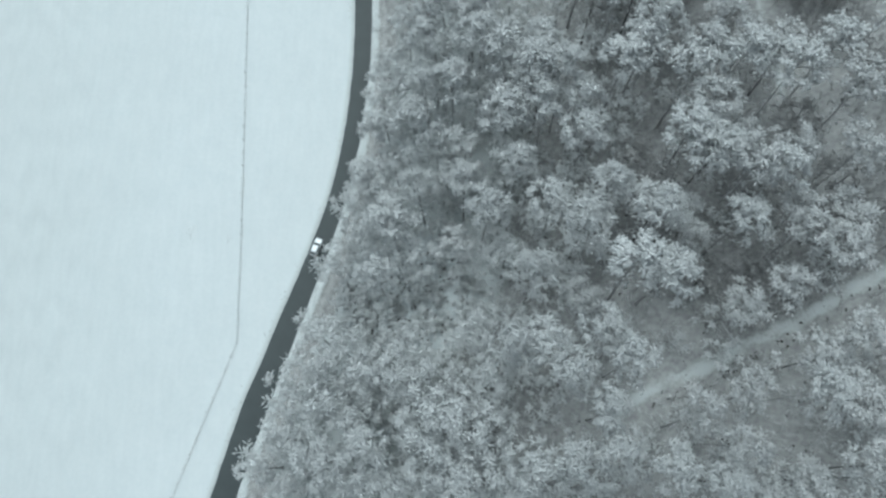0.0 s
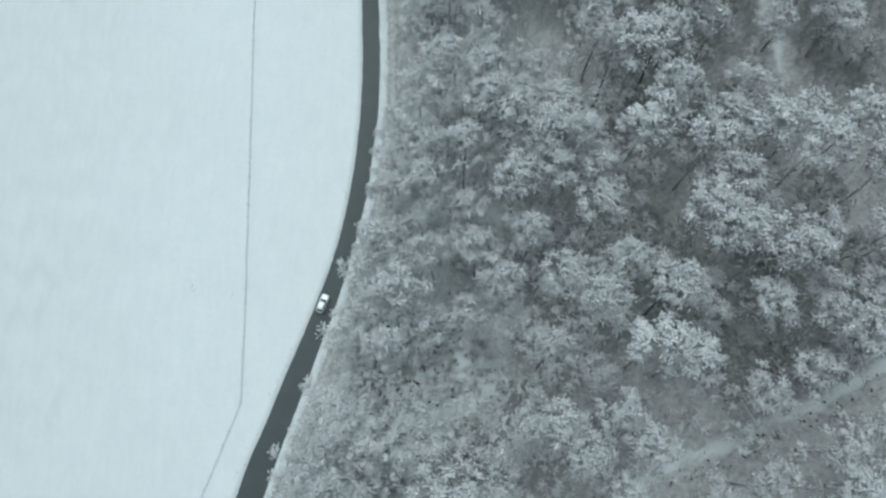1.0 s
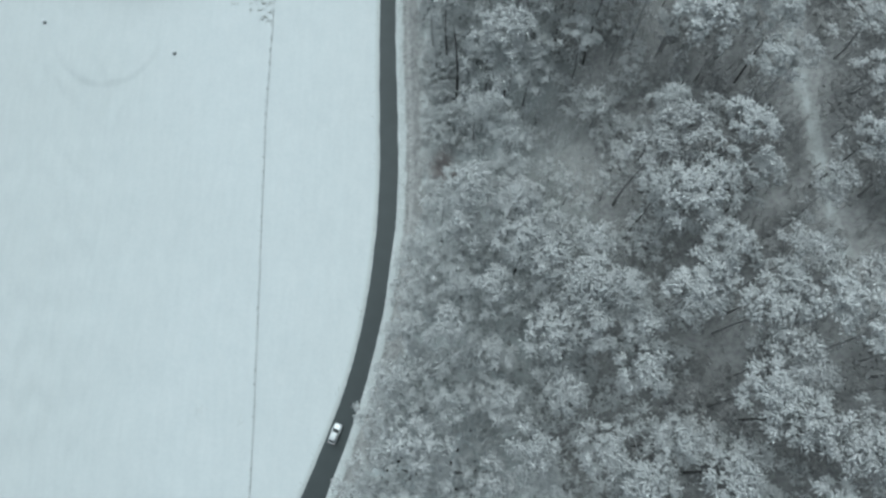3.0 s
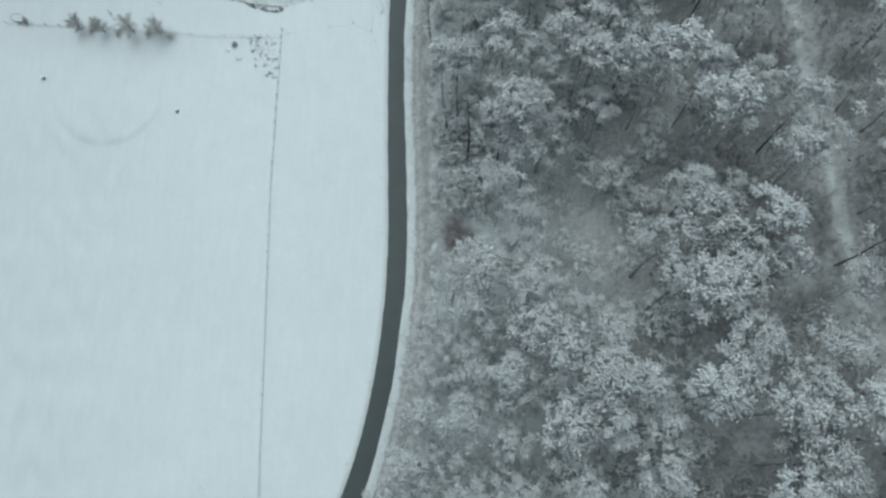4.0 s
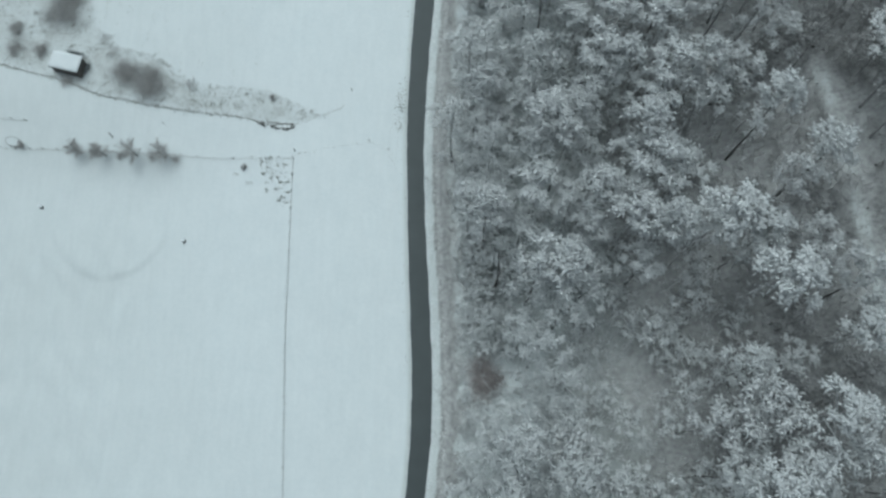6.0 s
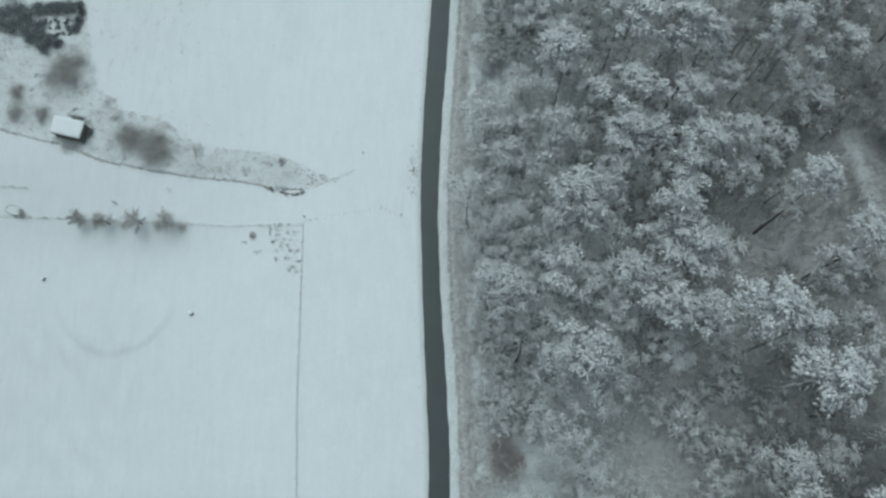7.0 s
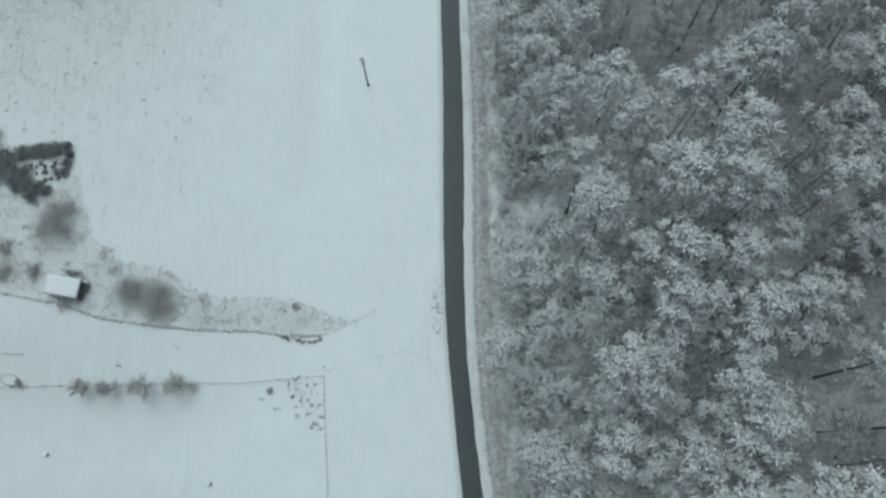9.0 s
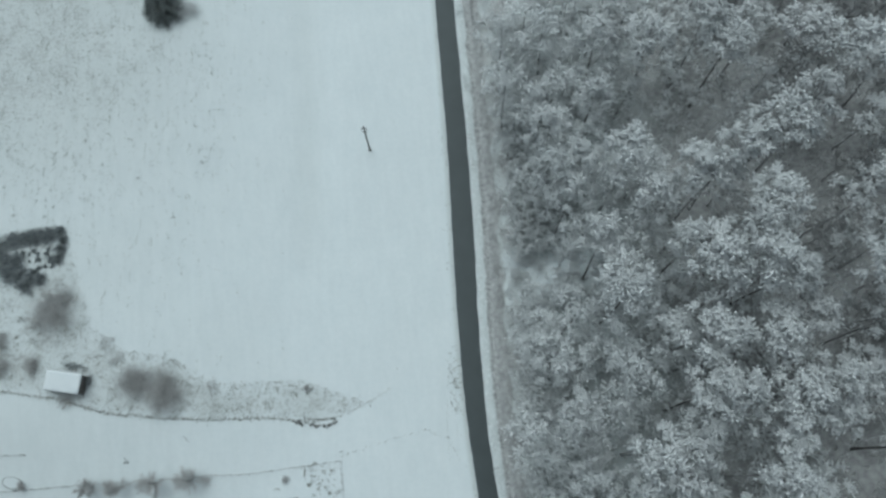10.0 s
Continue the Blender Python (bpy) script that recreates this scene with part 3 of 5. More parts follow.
WOOD_SEVENTH = [(22.4, 135.3, 23.0, 3.3), (10.8, 136.0, 27.3, 3.3), (-1.8, 139.4, 26.5, 4.2), (30.2, 141.8, 26.2, 3.3), (16.6, 142.5, 25.0, 3.9), (-10.0, 143.0, 25.5, 4.1), (9.0, 143.8, 27.7, 4.5), (21.0, 144.0, 24.1, 3.3), (4.3, 144.3, 24.7, 3.3), (-13.0, 147.0, 21.6, 4.2), (29.3, 149.3, 27.5, 3.3), (19.0, 149.7, 27.6, 3.3), (-0.7, 150.3, 29.1, 4.6), (16.0, 151.5, 28.5, 4.2), (30.0, 152.5, 25.8, 3.3), (35.0, 153.0, 24.2, 4.0), (9.8, 153.5, 29.8, 4.6), (0.3, 154.3, 25.6, 3.3), (7.5, 155.0, 28.6, 3.3), (16.5, 155.6, 27.8, 3.3), (30.2, 158.1, 27.6, 4.0), (-2.0, 159.0, 25.6, 3.6), (19.8, 159.4, 26.6, 4.1)]
WOOD_LAST = [(-6.0, 161.0, 25.4, 2.8), (5.8, 164.3, 26.0, 3.7), (13.5, 165.2, 26.9, 3.3), (10.0, 165.8, 28.2, 3.9), (-5.6, 167.0, 26.8, 3.3), (16.6, 167.4, 28.4, 3.7), (23.1, 169.9, 27.7, 4.2), (2.7, 170.0, 28.9, 4.3), (-7.5, 170.2, 29.5, 3.3), (26.6, 170.7, 28.6, 3.8), (-3.4, 171.3, 27.0, 3.3), (-7.0, 178.5, 26.8, 3.5), (34.0, 179.0, 23.3, 4.2), (-0.4, 180.9, 27.3, 3.3), (29.0, 184.0, 23.4, 4.0), (20.0, 185.0, 23.6, 4.1), (17.0, 189.0, 25.6, 3.4), (10.0, 189.0, 24.2, 4.2), (-12.0, 190.0, 21.2, 4.1), (2.0, 191.0, 23.8, 4.2), (-5.0, 196.0, 24.4, 4.2), (-11.0, 200.0, 20.6, 3.8)]
rng = random.Random(7)
standing = []
for row in (WOOD_FIRST, WOOD_SECOND, WOOD_THIRD, WOOD_FOURTH, WOOD_FIFTH, WOOD_SIXTH, WOOD_SEVENTH, WOOD_LAST):
    for x, y, h, r in row:
        edge = x - float(np.interp(y, ROAD_Y, ROAD_R))
        soft = rng.random() < float(step(6, -6, x)) * 0.6
        grey = rng.random() < 0.45 * float(step(12, 42, x))
        kinds = soft_kinds if soft else thin_kinds if grey else tall_kinds
        plant(rng.choice(kinds), x, y, r / 4.3, h / 24.0, rng.random() * 6.28)
        standing.append((x, y, r))
# glades where the canopy opens: x, y, radius
GLADES = [(29, 50, 3.9), (22, 68, 3.7), (11, 7, 3.6), (24, 3, 2.2), (32, 19, 4.2), (37, 24, 2.3), (12, 35, 2.2), (52, 47, 3.1), (-12, 26, 6.2), (-2, 27, 5.0), (13, 91, 5.2), (14, 82, 5.1), (16, 75, 3.3), (11, 100, 3.5), (21, 69, 4.8), (-14, 110, 2.2), (-14, 94, 3.2), (39, 70, 3.0), (28, 118, 4.6), (20, 104, 4.6), (29, 100, 3.6), (-8, 163, 2.9)]
GLADES += [(-9.0, 97.0, 4.5), (-10.5, 104.0, 4.0), (-11.5, 122.0, 2.5), (-9.4, 90.0, 2.0), (37, 136, 3.1), (8, 179, 3.9), (16, 176, 4.2), (20, 179, 3.3), (26, 166, 3.1), (32, 167, 2.7), (14, 162, 2.4), (18, 151, 3.1), (29, 147, 3.7), (-7, 161, 5.2), (20, 149, 3.1), (-18, 146, 2.6), (7, 92, 3.0), (9, 85, 2.6)]
for _ in range(1500):
    x, y = rng.uniform(-45, 57), rng.uniform(-5, 205)
    edge = x - float(np.interp(y, ROAD_Y, ROAD_R))
    if edge < (6.5 if y < 78 else 10.5) or (38 < x < 50 and 84 < y < 142) or any((x - a) ** 2 + (y - b) ** 2 < (c + 2.6) ** 2 for a, b, c in GLADES) or min(near_line(x, y, PATHS[0]), near_line(x, y, PATHS[1])) < 3.5:
        continue
    if all((x - a) ** 2 + (y - b) ** 2 > ((1.8 + 0.55 * c) if x < 9 else (2.4 + 0.8 * c)) ** 2 for a, b, c in standing):
        r = rng.uniform(3.0, 4.2)
        grey = rng.random() < float(0.10 + 0.9 * step(4, 26, x))
        plant(rng.choice(thin_kinds if grey else soft_kinds), x, y, r / 4.3, rng.uniform(0.74, 0.94) if x < 9 else rng.uniform(0.55, 0.78), rng.random() * 6.28)
        standing.append((x, y, r))
# the wood goes on beyond, too far off to tell tree from tree
beyond = [[], [], [], 0]
for _ in range(500):
    x, y = rng.uniform(-60, 100), rng.uniform(-60, 275)
    edge = x - float(np.interp(y, ROAD_Y, ROAD_R))
    if edge < 7 or (-4 < y < 200 and x < 56) or (200 <= y < 212 and x < 30) or min(near_line(x, y, PATHS[0]), near_line(x, y, PATHS[1])) < 5:
        continue
    if all((x - a) ** 2 + (y - b) ** 2 > (5.0 + 0.3 * c) ** 2 for a, b, c in standing):
        r = rng.uniform(3.5, 5.0)
        standing.append((x, y, r))
        m = np.array(Matrix.Translation(at(x, y, -0.15)) @ Matrix.Rotation(rng.random() * 6.28, 4, "Z") @ Matrix.Diagonal((r / 4.3, r / 4.3, rng.uniform(0.9, 1.03), 1)))
        for index, ob in enumerate(far_kinds[rng.randrange(3)].children):
            co = np.array([v.co for v in ob.data.vertices])
            beyond[0].append(co @ m[:3, :3].T + m[:3, 3])
            faces = [tuple(v + beyond[3] for v in p.vertices) for p in ob.data.polygons]
            beyond[1] += faces
            beyond[2] += [0 if ob.name.startswith("trunk") else 1] * len(faces)
            beyond[3] += len(co)
me = bpy.data.meshes.new("woodland")
me.from_pydata(np.concatenate(beyond[0]).tolist(), [], beyond[1])
me.materials.append(BARK_PALE)
me.materials.append(FROST)
me.polygons.foreach_set("material_index", beyond[2])
tagged(new("woodland", me), "rimed woodland stretching away up a snowy slope", "woodland", kind="stuff")
sapling_kinds = [make_tree("frosted_sapling", rimed_tree(230 + k, 7.5, 2.5, 10, 4, 0.14, FROST_SOFT, BARK_PALE, 0.3, 0.4, 0.6, 3), "white-rimed sapling crowded beneath taller trees", "tree", "rimed saplings of the wood") for k in range(4)]
saplings = []
for _ in range(4000):
    x, y = rng.uniform(-48, 45), rng.uniform(-10, 212)
    edge = x - float(np.interp(y, ROAD_Y, ROAD_R))
    open_wood = ((x + 9) / 14) ** 2 + ((y - 31) / 10) ** 2 < 1
    if edge < (7 if y < 78 else 8.5) or len(saplings) > 285 or math.hypot(x + 9.4, y - 91) < 4.5 or rng.random() > float(step(48, 6, x)) * (1.0 if y < 75 else 0.45):
        continue
    if all((x - a) ** 2 + (y - b) ** 2 > (4.5 if open_wood else 9.0) for a, b in saplings):
        plant(sapling_kinds[rng.randrange(4)], x, y, rng.uniform(0.8, 1.4), rng.uniform(0.4, 0.7) if open_wood else rng.uniform(0.6, 1.3), rng.random() * 6.28)
        saplings.append((x, y))
low = []
for _ in range(2600):
    x, y = rng.uniform(-45, 66), rng.uniform(-12, 215)
    edge = x - float(np.interp(y, ROAD_Y, ROAD_R))
    if edge < (6.5 if y < 78 else 10) or (x < 20 and any((x - a) ** 2 + (y - b) ** 2 < c * c for a, b, c in GLADES)) or min(near_line(x, y, PATHS[0]), near_line(x, y, PATHS[1])) < 2.2 or len(low) > 290 or math.hypot(x + 9.4, y - 90) < 6.5:
        continue
    if all((x - a) ** 2 + (y - b) ** 2 > 15 for a, b in low):
        low.append((x, y))
        if clearing(x, y) < 1.3:
            continue
        brown = rng.random() < float(step(18, 38, x) * step(-5, 40, y))
        white = rng.random() < float(step(16, 0, x) if y > 60 else step(30, 10, x))
        plant((brown_kinds if brown else white_kinds if white else young_kinds)[rng.randrange(3)], x, y, rng.uniform(0.8, 1.5), rng.uniform(0.55, 1.15), rng.random() * 6.28)
# thickets of rimed saplings, too crowded to tell apart, along the bank and in the open south of the wood
thicket_kinds = [make_tree("frosted_sapling", rimed_tree(260 + k, 6.5, 2.5, 9, 4, 0.14, FROST, BARK_PALE, 0.3, 0.4, 0.6, 3), "rimed sapling", "tree", "") for k in range(4)]
verts, faces, kinds_of, total, stood = [], [], [], 0, []
while len(stood) < 330:
    if len(stood) % 5 < 3:
        y = rng.uniform(92, 208)
        x = float(np.interp(y, ROAD_Y, ROAD_R)) + rng.uniform(7, 15.5)
    else:
        x, y = rng.uniform(-34, 8), rng.uniform(-12, 50)
        if x - float(np.interp(y, ROAD_Y, ROAD_R)) < 5.5:
            continue
    if any((x - a) ** 2 + (y - b) ** 2 < 1.6 for a, b in stood) or math.hypot(x + 9.4, y - 91) < 4.5 or clearing(x, y) < 0.7:
        continue
    stood.append((x, y))
    k = rng.uniform(0.7, 1.25)
    m = np.array(Matrix.Translation(at(x, y, -0.15)) @ Matrix.Rotation(rng.random() * 6.28, 4, "Z") @ Matrix.Diagonal((k, k, rng.uniform(0.45, 1.15), 1)))
    for ob in thicket_kinds[rng.randrange(4)].children:
        co = np.array([v.co for v in ob.data.vertices])
        verts.append(co @ m[:3, :3].T + m[:3, 3])
        new_faces = [tuple(v + total for v in p.vertices) for p in ob.data.polygons]
        faces += new_faces
        kinds_of += [0 if ob.name.startswith("trunk") else 1] * len(new_faces)
        total += len(co)
me = bpy.data.meshes.new("sapling_thicket")
me.from_pydata(np.concatenate(verts).tolist(), [], faces)
me.materials.append(BARK_PALE)
me.materials.append(FROST)
me.polygons.foreach_set("material_index", kinds_of)
me.shade_smooth()
tagged(new("sapling_thicket", me), "dense thicket of white-rimed saplings at the wood's edge", "thicket", kind="stuff")
for ob in sapling_kinds + tall_kinds + soft_kinds + thin_kinds + far_kinds + young_kinds + white_kinds + brown_kinds + thicket_kinds:
    retire(ob)


# ---- undergrowth: thin saplings and brush all over the floor of the wood ----
random.seed(51)
rng = random.Random(52)
pale, brown = Build(), Build()
made = 0
while made < 12300:
    # the brushwood is thickest round the track
    x, y = (rng.uniform(-45, 70), rng.uniform(-14, 218)) if made < 10500 else (rng.uniform(36, 68), rng.uniform(72, 150))
    edge = x - float(np.interp(y, ROAD_Y, ROAD_R))
    if edge < (5.0 if y < 78 else 6.3) or (clearing(x, y) < 1 and rng.random() < 0.6) or min(near_line(x, y, PATHS[0]), near_line(x, y, PATHS[1])) < 1.6 or (wobble(x, y, 4.0, 9.0) < -0.3 and rng.random() < 0.7):
        continue
    made += 1
    b = brown if rng.random() < float(step(18, 36, x) * step(-5, 40, y)) else pale
    foot = Vector((x, y, float(land(x, y)) - 0.05))
    long = rng.uniform(1.2, 3.0) + (2.6 * rng.random() if edge > 9 else 0)
    d = rand_dir(2.2)
    b.blade(foot, d, long, 0.035)
    for _ in range(9):
        q = rng.uniform(0.25, 0.95)
        way = d * 0.6 + rand_dir(0.1)
        way.normalize()
        b.blade(foot + d * long * q, way, rng.uniform(0.5, 1.1), 0.065)
tagged(new("undergrowth", pale.mesh("undergrowth", FROST_THIN)), "tangle of thin grey saplings and brush under the trees", "undergrowth", kind="stuff")
tagged(new("undergrowth", brown.mesh("undergrowth", FROST_BROWN)), "tangle of brownish bare saplings and brush deep in the wood", "undergrowth", kind="stuff")


pale, brown = Build(), Build()
for _ in range(10000):
    y = rng.uniform(-20, 230)
    edge = 3.3 + 9.5 * rng.random() ** 1.2
    x = float(np.interp(y, ROAD_Y, ROAD_R)) + edge
    foot = Vector((x, y, float(land(x, y)) - 0.03))
    d = Vector((rng.gauss(-0.5, 0.5), rng.gauss(0, 0.5), rng.uniform(0.4, 1.0))).normalized()
    long = rng.uniform(0.4, 1.0) + (0.6 * rng.random() if edge > 4.5 else 0)
    b = brown if edge < 5.0 + 2.4 * rng.random() else pale
    b.blade(foot, d, long * 0.7, 0.03)
    for _ in range(4):
        way = d + rand_dir(0.1) * 0.9
        way.normalize()
        b.blade(foot + d * long * rng.uniform(0.2, 0.6), way, rng.uniform(0.25, 0.55), 0.03)
tagged(new("bank_brush", pale.mesh("bank_brush", FROST)), "matted rimed brush hanging over the cut bank", "brush", kind="stuff")
tagged(new("bank_brush", brown.mesh("bank_brush", FROST_BROWN)), "brown-grey grass and roots on the cut bank", "brush", kind="stuff")
b = Build()
for _ in range(3600):
    y = rng.uniform(-20, 230)
    x = float(np.interp(y, ROAD_Y, ROAD_R)) + rng.uniform(0.15, 2.6)
    foot = Vector((x, y, float(land(x, y)) - 0.02))
    k = rng.uniform(0.15, 0.4) * (1.3 + wobble(x, y, 1.1, 6.0))
    for _ in range(3):
        way = rand_dir(0.5)
        b.blade(foot, way, k, 0.05)
tagged(new("verge_tussocks", b.mesh("verge_tussocks", FROST)), "snow-laden grass tussocks along the lane", "grass", kind="stuff")


def snag(x, y, height):
    """A tall dead trunk with the stubs of a few limbs."""
    random.seed(91)
    b, limbs = Build(), Build()
    line = [Vector((0.35 * math.sin(s * 4), 0.3 * s, height * s - 0.2)) for s in (0, 0.15, 0.3, 0.45, 0.6, 0.75, 0.9, 1)]
    b.tube(line, [0.30, 0.24, 0.22, 0.20, 0.17, 0.13, 0.09, 0.04], 8)
    for s in (2, 3, 4, 5, 5, 6, 6):
        d = rand_dir(0.5)
        limbs.tube([line[s], line[s] + d * 0.7, line[s] + d * random.uniform(1.2, 2.2) + Vector((0, 0, 0.3))], [0.06, 0.045, 0.015], 5)
    ob = tagged(new("dead_tree"), "tall dead tree with a bare dark trunk and limb stubs", "tree")
    ob.matrix_basis = Matrix.Translation(at(x, y, -0.1))
    part("trunk", b.mesh("trunk", BARK, True), ob)
    part("limb", limbs.mesh("limb", BARK), ob, "broken limb stubs")


snag(-8.1, 106.9, 23.0)


# dead leaves, rotten wood and stumps that show dark on the snowy floor
b = Build()
for k in range(900):
    if k < 260:
        a, q = rng.random() * 6.28, math.sqrt(rng.random())
        x, y = -10 + 13 * q * math.cos(a), 30 + 9 * q * math.sin(a)
    elif k < 330:
        (ax, ay), (bx, by) = (30, 8.5), (62, 25)
        q = rng.random()
        x, y = ax + (bx - ax) * q + rng.gauss(0, 0.7), ay + (by - ay) * q + rng.gauss(0, 0.7)
    else:
        x, y = rng.uniform(-25, 60), rng.uniform(0, 205)
    if x - float(np.interp(y, ROAD_Y, ROAD_R)) < 6:
        continue
    p = Vector((x, y, float(land(x, y)) + 0.05))
    w = rng.uniform(0.12, 0.32) if k < 260 else rng.uniform(0.06, 0.2)
    d = rand_dir()
    d.z *= 0.3
    b.tube([p, p + d * w * 2, p + d * w * rng.uniform(2.5, 6)], [w, w * 0.8, w * 0.3], 5)
tagged(new("woodland_debris", b.mesh("woodland_debris", BARK)), "dark rotten wood and leaf clumps on snowy forest floor", "debris", kind="stuff")


# ---- shrubs on the bank above the lane ----
def shrub_mesh(seed, radius, height, stems, blades, width, mat, flat=0.0):
    """A bush of many twigs that spread from its foot."""
    random.seed(seed)
    b = Build()
    for _ in range(stems):
        a, out = random.random() * 6.2832, math.sqrt(random.random())
        foot = Vector((math.cos(a), math.sin(a), 0)) * radius * 0.25 * random.random()
        tip = Vector((math.cos(a) * radius * out, math.sin(a) * radius * out, height * random.uniform(0.55, 1.0) * (1 - 0.45 * out * out)))
        d = tip - foot
        long = d.length
        d.normalize()
        b.blade(foot, d, long, width * 1.3)
        for _ in range(blades):
            s = random.uniform(0.35, 0.95)
            way = d + rand_dir(0.1) * 0.75
            way.normalize()
            b.blade(foot + d * long * s, way, long * random.uniform(0.18, 0.4), width)
    return b.mesh("shrub", mat)


def settle(name, me, x, y, size, tall, turn, label, category, group="", sink=0.05):
    ob = tagged(new(name, me), label, category, group)
    ob.matrix_basis = Matrix.Translation(at(x, y, -sink)) @ Matrix.Rotation(turn, 4, "Z") @ Matrix.Diagonal((size, size, tall, 1))
    return ob


rimed = [shrub_mesh(300 + k, 1.5, 1.7, 34, 9, 0.04, FROST) for k in range(4)]
greyish = [shrub_mesh(320 + k, 1.5, 1.9, 34, 8, 0.035, FROST_THIN) for k in range(3)]
rng = random.Random(11)


def shrub_at(x, y, white, big=1.0):
    me = rimed[rng.randrange(4)] if white else greyish[rng.randrange(3)]
    settle("shrub", me, x, y, big * rng.uniform(0.6, 1.25), big * rng.uniform(0.6, 1.2), rng.random() * 6.28, "low shrub whitened by rime on the wooded bank" if white else "low bare grey shrub on the wooded bank", "shrub", "shrubs of the bank")


for _ in range(95):
    a, r = rng.random() * 6.28, math.sqrt(rng.random())
    shrub_at(-9 + 13 * r * math.cos(a), 31 + 9 * r * math.sin(a), rng.random() < 0.85, 1.15)
for _ in range(28):
    a, r = rng.random() * 6.28, math.sqrt(rng.random())
    shrub_at(-8.5 + 8 * r * math.cos(a), 161.5 + 5 * r * math.sin(a), rng.random() < 0.9, 0.9)
for _ in range(172):
    y = rng.uniform(-8, 212)
    x = float(np.interp(y, ROAD_Y, ROAD_R)) + (5.0 if y < 78 else 6.8) + 14.0 * rng.random() ** 1.5
    shrub_at(x, y, rng.random() < 0.45)
# a band of rimed shrubs along the brow of the open bank
for _ in range(100):
    y = rng.uniform(79, 128)
    x = float(np.interp(y, ROAD_Y, ROAD_R)) + 5.2 + 7.0 * rng.random()
    if math.hypot(x + 9.4, y - 91) > 4.2:
        shrub_at(x, y, rng.random() < 0.8, 0.85)

# ---- bare bushes, hedges and evergreens west of the lane ----
def bush_mesh(seed, radius, height, stools, mat, width=0.013, stems=36, blades=8):
    """A thicket: overlapping stools of fine twigs that fan out from their feet to a soft, uneven edge."""
    random.seed(seed)
    b = Build()
    for k in range(stools):
        a, out = k * 2.4 + random.uniform(-0.5, 0.5), radius * 0.6 * math.sqrt(k / stools)
        root = Vector((math.cos(a) * out, math.sin(a) * out, 0))
        r, h = radius * random.uniform(0.6, 0.95), height * random.uniform(0.6, 1.0)
        for _ in range(stems):
            t, far = random.random() * 6.2832, random.random() ** 0.6
            foot = root + Vector((random.gauss(0, 0.12) * r, random.gauss(0, 0.12) * r, 0))
            d = Vector((math.cos(t) * far * r, math.sin(t) * far * r, h * random.uniform(0.5, 1.0) * (1 - 0.4 * far)))
            long = d.length
            d.normalize()
            b.blade(foot, d, long, width * 1.3)
            for _ in range(blades):
                s = random.uniform(0.2, 0.95)
                way = d * 0.8 + rand_dir(0.1) * 0.8
                way.normalize()
                b.blade(foot + d * long * s, way, random.uniform(0.3, 0.8), width)
    return b.mesh("bush", mat)


BARE = "bare twiggy bush standing in snow"
for k, (x, y, r, h, n) in enumerate([(-94.8, 163.8, 5.6, 3.2, 9), (-80.8, 149.6, 3.8, 2.8, 7), (-75.8, 148.0, 4.3, 3.0, 8), (-104, 154.9, 2.3, 1.8, 4), (-98.8, 154.8, 2.2, 1.6, 4), (-104.5, 159.4, 2.4, 1.8, 4), (-108.3, 181, 2.8, 3.6, 5), (-68.5, 147.9, 2.0, 0.8, 4), (-86.2, 157.5, 1.9, 0.8, 4), (-84.2, 154.4, 2.1, 0.8, 4)]):
    settle("bare_bush", bush_mesh(340 + k, r, h, n, TWIG, 0.012, 105 if r > 3 else 45 if h > 1 else 12, 9), x, y, 1, 1, 0, BARE, "bush", "bare bushes of the scrub")


def hedge_tree(x, y, height, radius, seed):
    """A small bare tree grown out of a hedge: a crooked stem and a fan of rising twigs."""
    random.seed(seed)
    stem, twigs = Build(), Build()
    bend = Vector((random.uniform(-0.4, 0.4), random.uniform(-0.3, 0.3), 0))
    line = [bend * s * s + Vector((0.1 * math.sin(s * 6), 0.1 * math.cos(s * 5), height * 0.8 * s - 0.1)) for s in (0, 0.25, 0.5, 0.75, 1)]
    stem.tube(line, [0.14, 0.11, 0.09, 0.06, 0.03], 6)
    for k in range(34):
        s = random.uniform(0.12, 0.9)
        p = line[int(s * 4)].lerp(line[int(s * 4) + 1], s * 4 % 1)
        a = random.random() * 6.2832
        d = Vector((math.cos(a), math.sin(a), random.uniform(0.3, 1.1))).normalized()
        long = radius * random.uniform(0.55, 1.15) * (1.15 - 0.45 * s)
        twigs.tube([p, p + d * long * 0.5 + rand_dir() * 0.12, p + d * long], [0.035, 0.025, 0.008], 3, False)
        for _ in range(46):
            q = random.uniform(0.15, 1.0)
            way = d * 0.9 + rand_dir(0.25) * 0.8
            twigs.blade(p + d * long * q, way.normalized(), random.uniform(0.35, 1.0), 0.024)
    ob = tagged(new("hedge_tree"), "small leafless tree growing along a wire fence", "tree", "hedge trees on the fence")
    ob.matrix_basis = Matrix.Translation(at(x, y, -0.05))
    part("stem", stem.mesh("stem", WOOD), ob)
    part("crown", twigs.mesh("crown", TWIG), ob, "fine grey-brown twigs")


